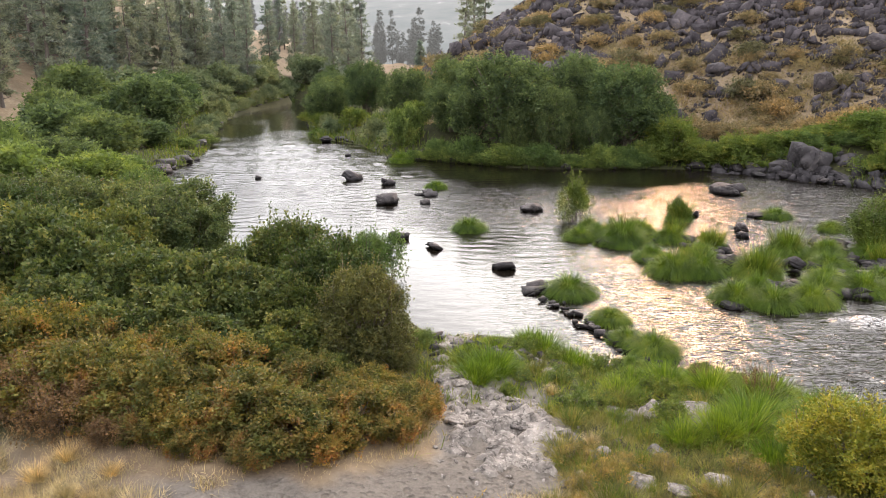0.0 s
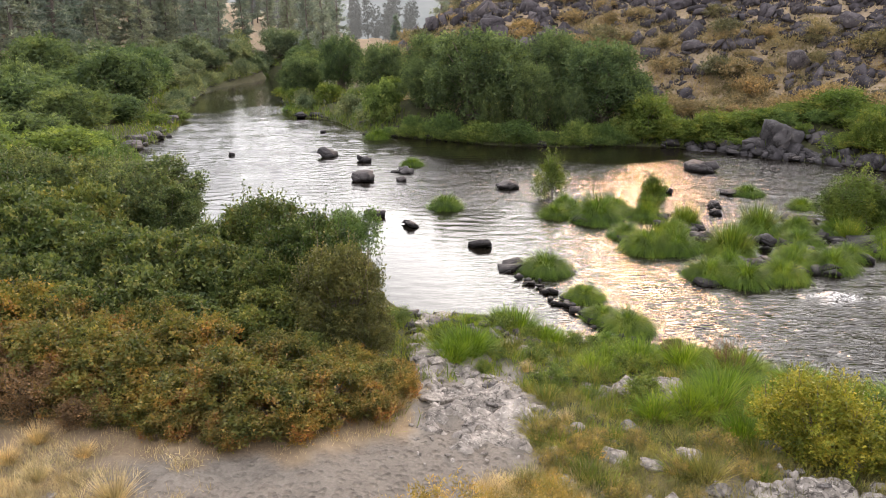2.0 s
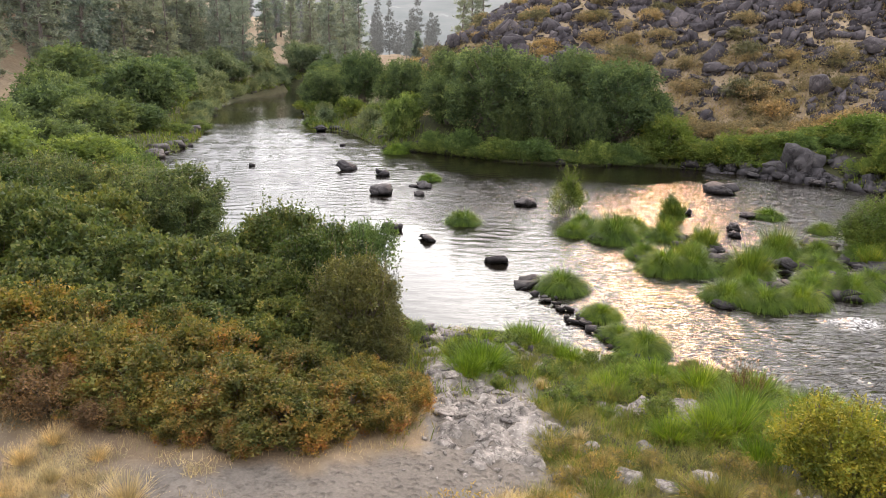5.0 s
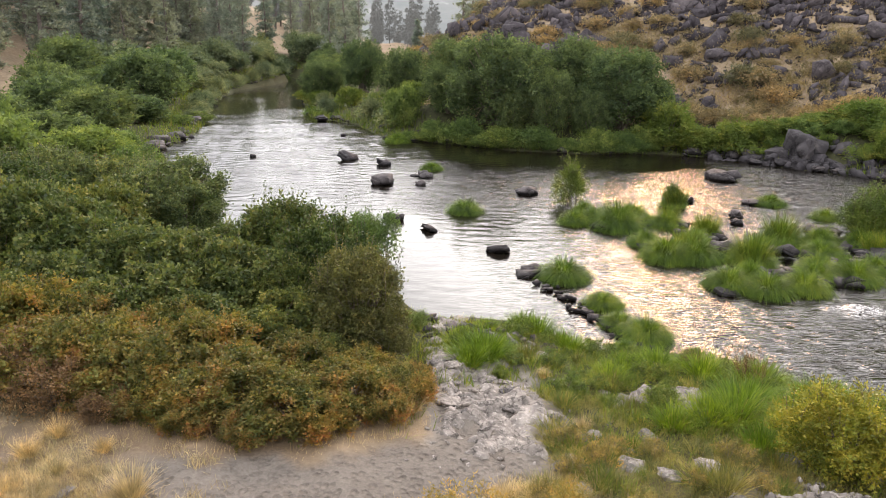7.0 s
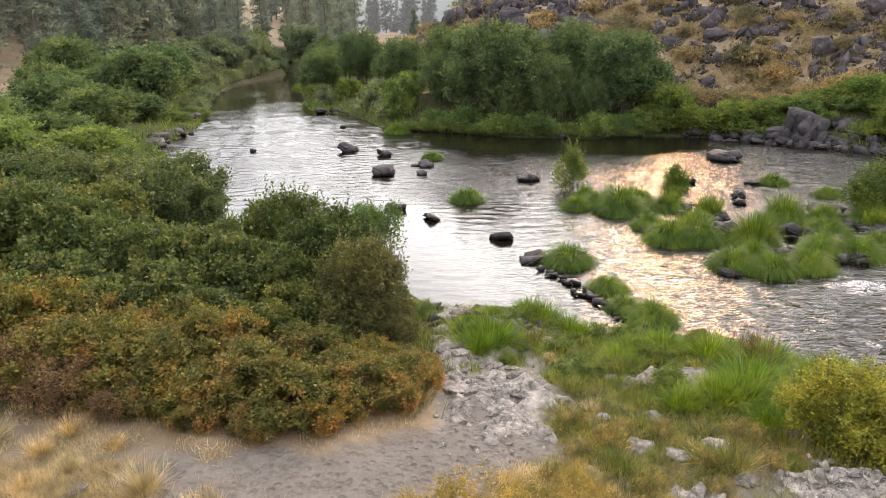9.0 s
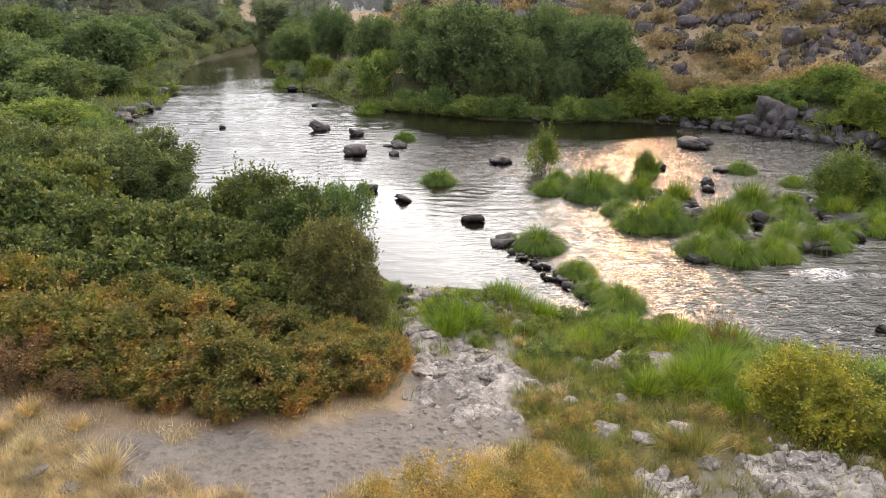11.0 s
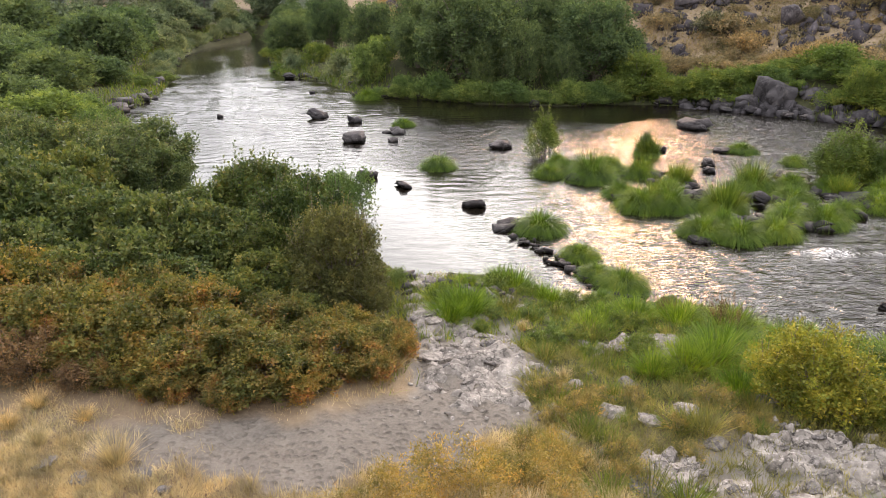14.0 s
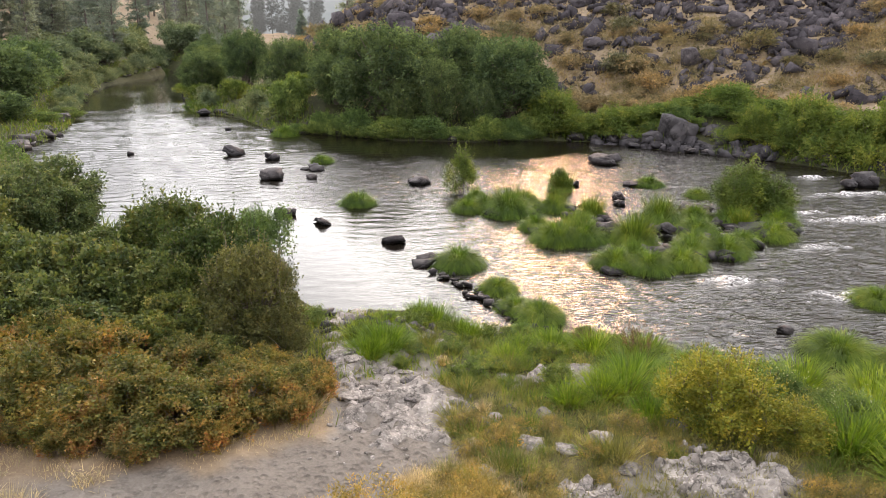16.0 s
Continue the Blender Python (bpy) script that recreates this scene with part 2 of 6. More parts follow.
def ground_material():
    m, n, l, p = material("canyon_ground")
    zone = n.new("ShaderNodeAttribute")
    zone.attribute_name = "zone"
    sep = n.new("ShaderNodeSeparateColor")
    l.new(zone.outputs["Color"], sep.inputs[0])
    big = noise_node(n, l, 0.35, 5, 0.6)
    mid = noise_node(n, l, 2.4, 6, 0.65)
    fine = noise_node(n, l, 22.0, 5, 0.7)
    tan = ramp(n, l, mid.outputs[0], [(0.25, (0.150, 0.110, 0.070)), (0.5, (0.245, 0.185, 0.118)), (0.75, (0.350, 0.272, 0.178))]).outputs[0]
    earth = ramp(n, l, fine.outputs[0], [(0.3, (0.099, 0.072, 0.049)), (0.7, (0.220, 0.163, 0.106))]).outputs[0]
    patchy = ramp(n, l, big.outputs[0], [(0.42, (0, 0, 0)), (0.60, (0.85, 0.85, 0.85))]).outputs[0]
    dry = mix(n, l, patchy, tan, earth)
    sand = ramp(n, l, fine.outputs[0], [(0.3, (0.100, 0.087, 0.074)), (0.7, (0.205, 0.184, 0.160))]).outputs[0]
    sand = mix(n, l, 0.35, sand, ramp(n, l, mid.outputs[0], [(0.35, (0.092, 0.080, 0.068)), (0.65, (0.215, 0.192, 0.166))]).outputs[0])
    moist = ramp(n, l, mid.outputs[0], [(0.3, (0.026, 0.030, 0.015)), (0.7, (0.064, 0.066, 0.029))]).outputs[0]
    stone = ramp(n, l, mid.outputs[0], [(0.3, (0.106, 0.099, 0.087)), (0.7, (0.274, 0.255, 0.228))]).outputs[0]
    hill = n.new("ShaderNodeAttribute")
    hill.attribute_name = "slopes"
    hs = n.new("ShaderNodeSeparateColor")
    l.new(hill.outputs["Color"], hs.inputs[0])
    bleached = ramp(n, l, mid.outputs[0], [(0.3, (0.27, 0.218, 0.155)), (0.7, (0.46, 0.385, 0.285))]).outputs[0]
    dry = mix(n, l, hs.outputs[0], dry, bleached)
    turfy = ramp(n, l, fine.outputs[0], [(0.3, (0.055, 0.052, 0.022)), (0.7, (0.125, 0.112, 0.052))]).outputs[0]
    dry = mix(n, l, hs.outputs[1], dry, turfy)
    c = mix(n, l, sep.outputs[1], dry, moist)
    c = mix(n, l, sep.outputs[2], c, stone)
    c = mix(n, l, sep.outputs[0], c, sand)
    l.new(c, p.inputs["Base Color"])
    p.inputs["Roughness"].default_value = 0.95
    p.inputs["Specular IOR Level"].default_value = 0.2
    h = mix(n, l, 0.5, mid.outputs[0], fine.outputs[0])
    b = bump(n, l, p, h, 0.8, 0.05)
    feet = noise_node(n, l, 8.0, kind="ShaderNodeTexVoronoi")
    pits = ramp(n, l, feet.outputs["Distance"], [(0.05, (0, 0, 0)), (0.5, (1, 1, 1))]).outputs[0]
    b2 = n.new("ShaderNodeBump")
    b2.inputs["Distance"].default_value = 0.05
    l.new(sep.outputs[0], b2.inputs["Strength"])
    l.new(pits, b2.inputs["Height"])
    l.new(b.outputs[0], b2.inputs["Normal"])
    l.new(b2.outputs[0], p.inputs["Normal"])
    return m


def water_material():
    m, n, l, p = material("river_water")
    state = n.new("ShaderNodeAttribute")
    state.attribute_name = "state"
    sep = n.new("ShaderNodeSeparateColor")
    l.new(state.outputs["Color"], sep.inputs[0])
    tc = n.new("ShaderNodeTexCoord")
    mp = n.new("ShaderNodeMapping")
    mp.inputs["Rotation"].default_value = (0, 0, radians(-18))
    mp.inputs["Scale"].default_value = (0.42, 1.55, 1.0)
    l.new(tc.outputs["Object"], mp.inputs["Vector"])
    ripples = []
    for s, d in ((1.9, 2.5), (5.5, 3.0)):
        t = n.new("ShaderNodeTexNoise")
        t.inputs["Scale"].default_value, t.inputs["Detail"].default_value, t.inputs["Distortion"].default_value = s, d, 0.6
        l.new(mp.outputs[0], t.inputs["Vector"])
        ripples.append(t)
    fold = n.new("ShaderNodeMath")
    fold.operation = "PINGPONG"
    fold.inputs[1].default_value = 0.5
    l.new(ripples[1].outputs[0], fold.inputs[0])
    h = mix(n, l, 0.45, ripples[0].outputs[0], fold.outputs[0])
    b = bump(n, l, p, h, 1.0, 0.13)
    amount = n.new("ShaderNodeMath")
    amount.operation = "MULTIPLY_ADD"
    amount.inputs[1].default_value, amount.inputs[2].default_value = 1.5, 0.03
    l.new(sep.outputs[0], amount.inputs[0])
    l.new(amount.outputs[0], b.inputs["Strength"])
    froth = noise_node(n, l, 10.0, 6, 0.8)
    cut = n.new("ShaderNodeMath")
    cut.operation = "MULTIPLY"
    l.new(sep.outputs[1], cut.inputs[0])
    l.new(ramp(n, l, froth.outputs[0], [(0.46, (0, 0, 0)), (0.58, (1, 1, 1))]).outputs[0], cut.inputs[1])
    l.new(mix(n, l, cut.outputs[0], (0.008, 0.0065, 0.0045), (0.80, 0.80, 0.80)), p.inputs["Base Color"])
    p.inputs["IOR"].default_value = 1.34
    rr = n.new("ShaderNodeMath")
    rr.operation = "MULTIPLY_ADD"
    rr.inputs[1].default_value, rr.inputs[2].default_value = 0.6, 0.035
    l.new(cut.outputs[0], rr.inputs[0])
    chop = n.new("ShaderNodeMath")
    l.new(rr.outputs[0], chop.inputs[0])
    l.new(sep.outputs[2], chop.inputs[1])
    l.new(chop.outputs[0], p.inputs["Roughness"])
    return m


M_GROUND, M_WATER = ground_material(), water_material()

# ---- mesh helpers ----
rng = np.random.default_rng(7)


def mesh_of(name, verts, faces, mat, smooth=False):
    """A mesh from arrays: verts (n, 3) and a list of face arrays (m, 3) or (m, 4)."""
    me = bpy.data.meshes.new(name)
    verts = np.asarray(verts, np.float32)
    me.vertices.add(len(verts))
    me.vertices.foreach_set("co", verts.ravel())
    flat = np.concatenate([np.asarray(f, np.int32).ravel() for f in faces])
    sizes = np.concatenate([np.full(len(f), np.shape(f)[1], np.int32) for f in faces])
    me.loops.add(len(flat))
    me.loops.foreach_set("vertex_index", flat)
    me.polygons.add(len(sizes))
    me.polygons.foreach_set("loop_start", np.concatenate([[0], np.cumsum(sizes)[:-1]]).astype(np.int32))
    me.update(calc_edges=True)
    if smooth:
        me.polygons.foreach_set("use_smooth", np.ones(len(sizes), bool))
    me.materials.append(mat)
    return me


def join(pieces):
    """Several (verts, faces of one size) as one."""
    vs, fs, k = [], [], 0
    for v, f in pieces:
        vs.append(v)
        fs.append(np.asarray(f) + k)
        k += len(v)
    return np.concatenate(vs), np.concatenate(fs)


def unit(v):
    return v / np.maximum(np.linalg.norm(v, axis=-1, keepdims=True), 1e-9)


def leaves(at, way, length, width):
    """Folded leaf blades: one quad each, from base along way."""
    n = len(at)
    side = unit(np.cross(way, rng.normal(size=(n, 3))))
    up = np.cross(side, way)
    L, W = np.broadcast_to(length, n)[:, None], np.broadcast_to(width, n)[:, None]
    mid = at + way * L * 0.45 + up * W * 0.18
    v = np.stack([at, mid + side * W * 0.5, at + way * L, mid - side * W * 0.5], 1).reshape(-1, 3)
    return v, np.arange(4 * n).reshape(-1, 4)


def needles(at, way, per, length, width):
    """Tufts of needles: single slim triangles."""
    n = len(at) * per
    a, w = np.repeat(at, per, 0), unit(np.repeat(way, per, 0) + rng.normal(0, 0.6, (n, 3)))
    side = unit(np.cross(w, rng.normal(size=(n, 3))))
    k = rng.uniform(0.6, 1.2, (n, 1))
    v = np.stack([a - side * width * k, a + side * width * k, a + w * length * k], 1).reshape(-1, 3)
    return v, np.arange(3 * n).reshape(-1, 3)


def leaflets(at, way, length, width):
    """Small leaves seen from afar: one triangle each."""
    n = len(at)
    side = unit(np.cross(way, rng.normal(size=(n, 3))))
    L, W = np.broadcast_to(length, n)[:, None], np.broadcast_to(width, n)[:, None]
    root = at + way * L * 0.15
    v = np.stack([root - side * W * 0.62, root + side * W * 0.62, at + way * L * 1.05], 1).reshape(-1, 3)
    return v, np.arange(3 * n).reshape(-1, 3)


def tube(points, radii, sides=5):
    """A tapered limb along points."""
    pts, out = np.asarray(points, float), []
    d = unit(np.gradient(pts, axis=0))
    a = unit(np.cross(d, np.array([0.31, 0.93, 0.2])))
    b = np.cross(d, a)
    ang = np.arange(sides) * 2 * math.pi / sides
    v = pts[:, None] + (np.cos(ang)[None, :, None] * a[:, None] + np.sin(ang)[None, :, None] * b[:, None]) * np.asarray(radii)[:, None, None]
    k = len(pts)
    i, j = np.meshgrid(np.arange(k - 1), np.arange(sides), indexing="ij")
    q = np.stack([i * sides + j, i * sides + (j + 1) % sides, (i + 1) * sides + (j + 1) % sides, (i + 1) * sides + j], -1).reshape(-1, 4)
    return v.reshape(-1, 3), q


def blades(at, length, azimuth, tilt, sag, width, segs=3):
    """Grass blades that start at a tilt from upright (radians) and arch over under their weight."""
    n = len(at)
    out = np.stack([np.cos(azimuth), np.sin(azimuth), np.zeros(n)], -1)
    side = unit(np.stack([-out[:, 1], out[:, 0], np.zeros(n)], -1) + rng.normal(0, 0.5, (n, 3)) * [1, 1, 0.2])
    L, W = np.broadcast_to(length, n)[:, None], np.broadcast_to(width, n)[:, None]
    st, ct, sag = np.sin(tilt)[:, None], np.cos(tilt)[:, None], sag[:, None]
    up = np.array([0, 0, 1.0])
    rows = []
    for k in range(segs + 1):
        f = k / segs
        c = at + L * (out * (f * st + 0.45 * sag * st * f * f) + up * (f * ct - sag * (0.25 + st) * f * f))
        w = W * (1 - 0.6 * f)
        rows += [c] if k == segs else [c - side * w / 2, c + side * w / 2]
    v = np.stack(rows, 1)
    k = 2 * segs + 1
    base = np.arange(n)[:, None] * k
    quads = np.concatenate([base + np.array([2 * s, 2 * s + 1, 2 * s + 3, 2 * s + 2]) for s in range(segs - 1)])
    tris = base + np.array([2 * segs - 2, 2 * segs - 1, 2 * segs])
    return v.reshape(-1, 3), quads, tris


def part(name, me, parent, label=""):
    ob = new(name, me)
    ob.parent = parent
    return tagged(ob, label)


def lump(seed, detail=3, flat=0.7, rough=0.35, blocky=False):
    """An angular stone of about unit half-size: the hull of scattered points, its faces roughened where the detail is fine."""
    r = np.random.default_rng(seed)
    n = 11 if blocky else 9 if detail == 2 else 15
    d = unit(r.normal(size=(n, 3)))
    if blocky:
        d = np.sign(d) * np.abs(d) ** 0.55
    bm = bmesh.new()
    for p in d * r.uniform(0.78, 1.0, (n, 1)):
        bm.verts.new(p)
    hull = bmesh.ops.convex_hull(bm, input=bm.verts)
    spare = [w for w in bm.verts if not w.link_faces]
    bmesh.ops.delete(bm, geom=spare, context="VERTS")
    cuts = {3: 2, 4: 4}.get(detail, 0)
    if cuts:
        bmesh.ops.subdivide_edges(bm, edges=bm.edges[:], cuts=cuts, use_grid_fill=True)
    bmesh.ops.triangulate(bm, faces=bm.faces[:])
    bm.verts.ensure_lookup_table()
    bm.verts.index_update()
    v = np.array([w.co[:] for w in bm.verts])
    f = np.array([[w.index for w in g.verts] for g in bm.faces])
    bm.free()
    off = Vector((seed * 3.1, seed * 1.7, 0))
    if cuts:
        bumps = np.array([noise.fractal(Vector(p) * 2.6 + off, 1.0, 2.0, 5) for p in v])
        cracks = np.array([1 - abs(noise.noise(Vector(p) * 2.8 + off)) * 2 for p in v]) ** 5
        v = v * (1 + rough * (0.28 * bumps - 0.16 * cracks)[:, None])
    v = v / (np.ptp(v, axis=0) / 2)
    return v * [1.0, 0.8, flat], f



def boulder(seed, detail, flat, rough, blocky=False):
    """Several angular stones grown together into one."""
    r = np.random.default_rng(seed + 900)
    out = [lump(seed, detail, flat, rough, blocky)]
    for k, f in ((1, 0.72), (2, 0.55), (3, 0.45)):
        v, q = lump(seed + 40 * k, detail, flat * 1.15, rough, not blocky)
        a, b = r.uniform(0, 6.28), r.normal(0, 0.4)
        v = np.stack([v[:, 0] * math.cos(a) - v[:, 1] * math.sin(a), v[:, 0] * math.sin(a) + v[:, 1] * math.cos(a), v[:, 2]], -1)
        v = np.stack([v[:, 0] * math.cos(b) - v[:, 2] * math.sin(b), v[:, 1], v[:, 0] * math.sin(b) + v[:, 2] * math.cos(b)], -1)
        d = r.uniform(0, 6.28)
        out.append((v * f + np.array([math.cos(d) * 0.5, math.sin(d) * 0.38, r.uniform(-0.12, 0.18) * flat]), q))
    v, f = join(out)
    return v / (np.ptp(v, axis=0)[0] / 2), f
# ---- the lie of the land ----
RIVER = np.array([(-22.6, 119), (-26.5, 141), (-35, 151), (-36, 145), (-28.3, 133), (-27.7, 120), (-29.2, 106), (-27.6, 90), (-23.4, 72), (-19.2, 58),
                  (-17.7, 50), (-17.4, 43), (-13.5, 36), (-10, 31), (-8.4, 26), (-6, 23.6), (-2.2, 22.6), (-1.3, 19), (-0.8, 17.2), (-0.1, 16.2),
                  (1.1, 16.1), (2.2, 15.8), (3.2, 14.6), (4.0, 14.2), (5.3, 14.5), (6.4, 13.9), (7.3, 13.1), (8.4, 12.4), (10, 11.7),
                  (11.5, 10.7), (15, 9), (22, 6), (60, -12), (80, 0), (45, 15), (31, 26), (27.8, 31.2), (25.9, 36), (23.7, 38.3), (20.5, 41.2),
                  (18.7, 44.6)])
RIVER2 = np.array([(14.4, 46.1), (9.7, 45.3), (4.4, 46.6), (0.3, 49.2), (-3.8, 51.2), (-7.3, 61), (-11.8, 65.4), (-14.7, 78), (-18.2, 95)])
RIVER = np.concatenate([RIVER, RIVER2])
TALUS = np.array([(60, 420), (15, 230), (-4, 125), (-7.5, 96), (-5.5, 75), (1, 61), (16, 55), (27, 48), (40, 38), (70, 14), (160, -60)])
LEFT_HILL = np.array([(-60, -200), (-52, 0), (-46, 35), (-47, 80), (-47, 110), (-41, 150), (-30, 200), (-25, 300), (-60, 420)])


def to_line(x, y, line, closed=False):
    """Distance to a polyline, and on which side of it (positive: right of its run)."""
    a = line if closed else line[:-1]
    b = np.roll(line, -1, 0) if closed else line[1:]
    best, side = np.full(x.shape, 1e9), np.zeros(x.shape)
    for (ax, ay), (bx, by) in zip(a, b):
        ex, ey = bx - ax, by - ay
        t = np.clip(((x - ax) * ex + (y - ay) * ey) / (ex * ex + ey * ey), 0, 1)
        d = np.hypot(x - ax - t * ex, y - ay - t * ey)
        s = np.sign(ex * (y - ay) - ey * (x - ax))
        near = d < best
        best, side = np.where(near, d, best), np.where(near, -s, side)
    return best, side


def inside(x, y, poly):
    hit = np.zeros(x.shape, bool)
    for (ax, ay), (bx, by) in zip(poly, np.roll(poly, -1, 0)):
        hit ^= ((ay > y) != (by > y)) & (x < (bx - ax) * (y - ay) / (by - ay + 1e-12) + ax)
    return hit


def waves(x, y, scale, seed=0, octaves=3):
    """Smooth uneven relief between about -1 and 1."""
    r, out, amp = np.random.default_rng(seed), np.zeros(np.shape(x)), 1.0
    for _ in range(octaves):
        for _ in range(5):
            a, ph = r.uniform(0, 2 * math.pi), r.uniform(0, 2 * math.pi)
            k = 2 * math.pi / scale * r.uniform(0.7, 1.4)
            out = out + amp * 0.33 * np.sin(k * (x * math.cos(a) + y * math.sin(a)) + ph)
        amp, scale = amp * 0.5, scale * 0.47
    return out


def smooth(v, a, b):
    t = np.clip((v - a) / (b - a), 0, 1)
    return t * t * (3 - 2 * t)


def shore(x, y):
    """Metres from the water's edge: positive on land."""
    d, _ = to_line(x, y, RIVER, True)
    return np.where(inside(x, y, RIVER), -d, d)


def path_mask(x, y):
    """The trodden sandy path along the foot of the slope and down to the stones."""
    line = np.array([(-14, 11), (-9, 9.7), (-5.0, 8.2), (-3.4, 7.85), (-1.8, 7.7), (-0.4, 7.9), (0.7, 8.7), (0.9, 10.2)])
    d, _ = to_line(x, y, line)
    d = d + 0.22 * waves(x, y, 1.6, 3)
    half = np.clip(0.42 + 0.12 * (x + 4.5), 0.36, 0.86)
    return (1 - smooth(d, half - 0.12, half + 0.16)) * (0.35 + 0.65 * smooth(x + 0.6 * waves(x, y, 1.3, 16), -5.0, -3.2))


def stony_mask(x, y):
    e = np.minimum(np.hypot((x - 0.9) / 1.1, (y - 10.4) / 2.3), np.hypot((x - 4.7) / 1.5, (y - 7.1) / 0.85))
    return 1 - smooth(e + 0.25 * waves(x, y, 1.2, 4), 0.75, 1.15)


def ground(x, y):
    x, y = np.asarray(x, float), np.asarray(y, float)
    s = shore(x, y)
    far = np.hypot(x, y)
    low = np.where(s < 0, np.maximum(-0.9, s * 0.35), 1.25 * (1 - np.exp(-np.maximum(s, 0) * 0.22)))
    right_side = smooth(x * 0.75 + y - 36, 0, 6)
    low = np.where(s > 0, low + right_side * smooth(s, 0.3, 5) * 0.9, low)
    z = low + smooth(far, 70, 260) * 5.0 * (s > 0)
    td, ts = to_line(x, y, TALUS)
    rise = np.where(ts < 0, td, 0)
    z = z + np.where(s > 0, (36 + 34 * smooth(x, 20, 50)) * (1 - np.exp(-rise * 0.72 / (36 + 34 * smooth(x, 20, 50)))) + smooth(rise, 0, 8) * 0.6 * waves(x, y, 9, 5), 0)
    ld, ls = to_line(x, y, LEFT_HILL)
    up = np.where(ls < 0, ld, 0)
    crest = 46.0 * (1 - 0.62 * smooth(y, 110, 210) * smooth(x + 0.34 * y, 0, 30))
    z = z + crest * (1 - np.exp(-up * 0.42 / crest)) + smooth(up, 0, 10) * 0.8 * waves(x, y, 16, 6)
    foot = 6.55 + 0.25 * np.sin(x * 0.7 + 1) + 0.04 * np.maximum(-x - 3, 0) ** 1.3 - 0.12 * np.maximum(x - 1.5, 0)
    z = z + np.maximum(foot - y, 0) * 0.50 * smooth(60 - far, 0, 30)
    land = smooth(s, 0.2, 2.0)
    z = z + land * (0.05 * waves(x, y, 2.3, 7) * smooth(40 - far, 0, 20) + 0.35 * waves(x, y, 21, 8) * smooth(far, 25, 60))
    z = z + land * stony_mask(x, y) * 0.05 * waves(x, y, 0.55, 9) + 0.012 * path_mask(x, y) * waves(x, y, 0.3, 10)
    return z


def gz(x, y):
    return float(ground(np.array([x]), np.array([y]))[0])


def polar_sheet(name, radii, angles, height, mat):
    r, a = np.meshgrid(radii, angles, indexing="ij")
    x, y = r * np.sin(a), r * np.cos(a)
    z = height(x, y)
    v = np.stack([x, y, z], -1).reshape(-1, 3)
    nr, na = len(radii), len(angles)
    i, j = np.meshgrid(np.arange(nr - 1), np.arange(na), indexing="ij")
    q = np.stack([i * na + j, i * na + (j + 1) % na, (i + 1) * na + (j + 1) % na, (i + 1) * na + j], -1).reshape(-1, 4)
    q = q[:, ::-1]
    return mesh_of(name, v, [q], mat, smooth=True), x.ravel(), y.ravel(), z.ravel()


def paint(me, name, r, g, b):
    at = me.attributes.new(name, "FLOAT_COLOR", "POINT")
    at.data.foreach_set("color", np.stack([r, g, b, np.ones_like(r)], -1).astype(np.float32).ravel())


ANGLES = radians(1) * np.concatenate([np.arange(-44, 52, 0.46), np.arange(52, 316, 4.0)])
me, gx, gy, gh = polar_sheet("ground", np.concatenate([[0.0005, 1.5], np.geomspace(3.0, 2600, 240)]), ANGLES, ground, M_GROUND)
gs = shore(gx, gy)
td, ts = to_line(gx, gy, TALUS)
ld, ls = to_line(gx, gy, LEFT_HILL)
moist = (1 - smooth(gs, 5 + 1.5 * smooth(gy, 90, 110), 13 + 8 * (gx < -8) - 9 * smooth(gy, 90, 110))) * (1 - 0.75 * smooth(gx, -1.5, 1.5) * smooth(10.5 - gy + 0.4 * waves(gx, gy, 2.5, 12), 0, 2.5)) * (ts > 0)
moist = np.clip(moist + (gx < -2) * (gy > 9.4) * (gy < 40) * (ls > 0), 0, 1)
moist = np.where((gx < 0.6) & (gy < 13), moist * smooth(gy - 0.5 * np.minimum(gx + 3, 0), 9.8, 11.8), moist)
moist = np.where(gy < 8.8, moist * smooth(gx, 5, 6.5), moist)
paint(me, "zone", path_mask(gx, gy), moist, stony_mask(gx, gy))
slopes = 0.35 * smooth(np.where(ls < 0, ld, -ld), -14, 4) * smooth(np.hypot(gx, gy), 40, 60) + 0.35 * (ts < 0)
turfy = smooth(gx + 0.35 * waves(gx, gy, 1.4, 14), 1.2, 2.2) * (gy < 12) * (gy > 4) * (0.75 + 0.25 * waves(gx, gy, 0.9, 15)) * (1 - stony_mask(gx, gy))
paint(me, "slopes", np.clip(slopes, 0, 1), np.clip(turfy, 0, 1), 0 * gx)
tagged(new("ground", me), "dry tan canyon ground with a sandy path and moist banks", "ground", kind="structure")


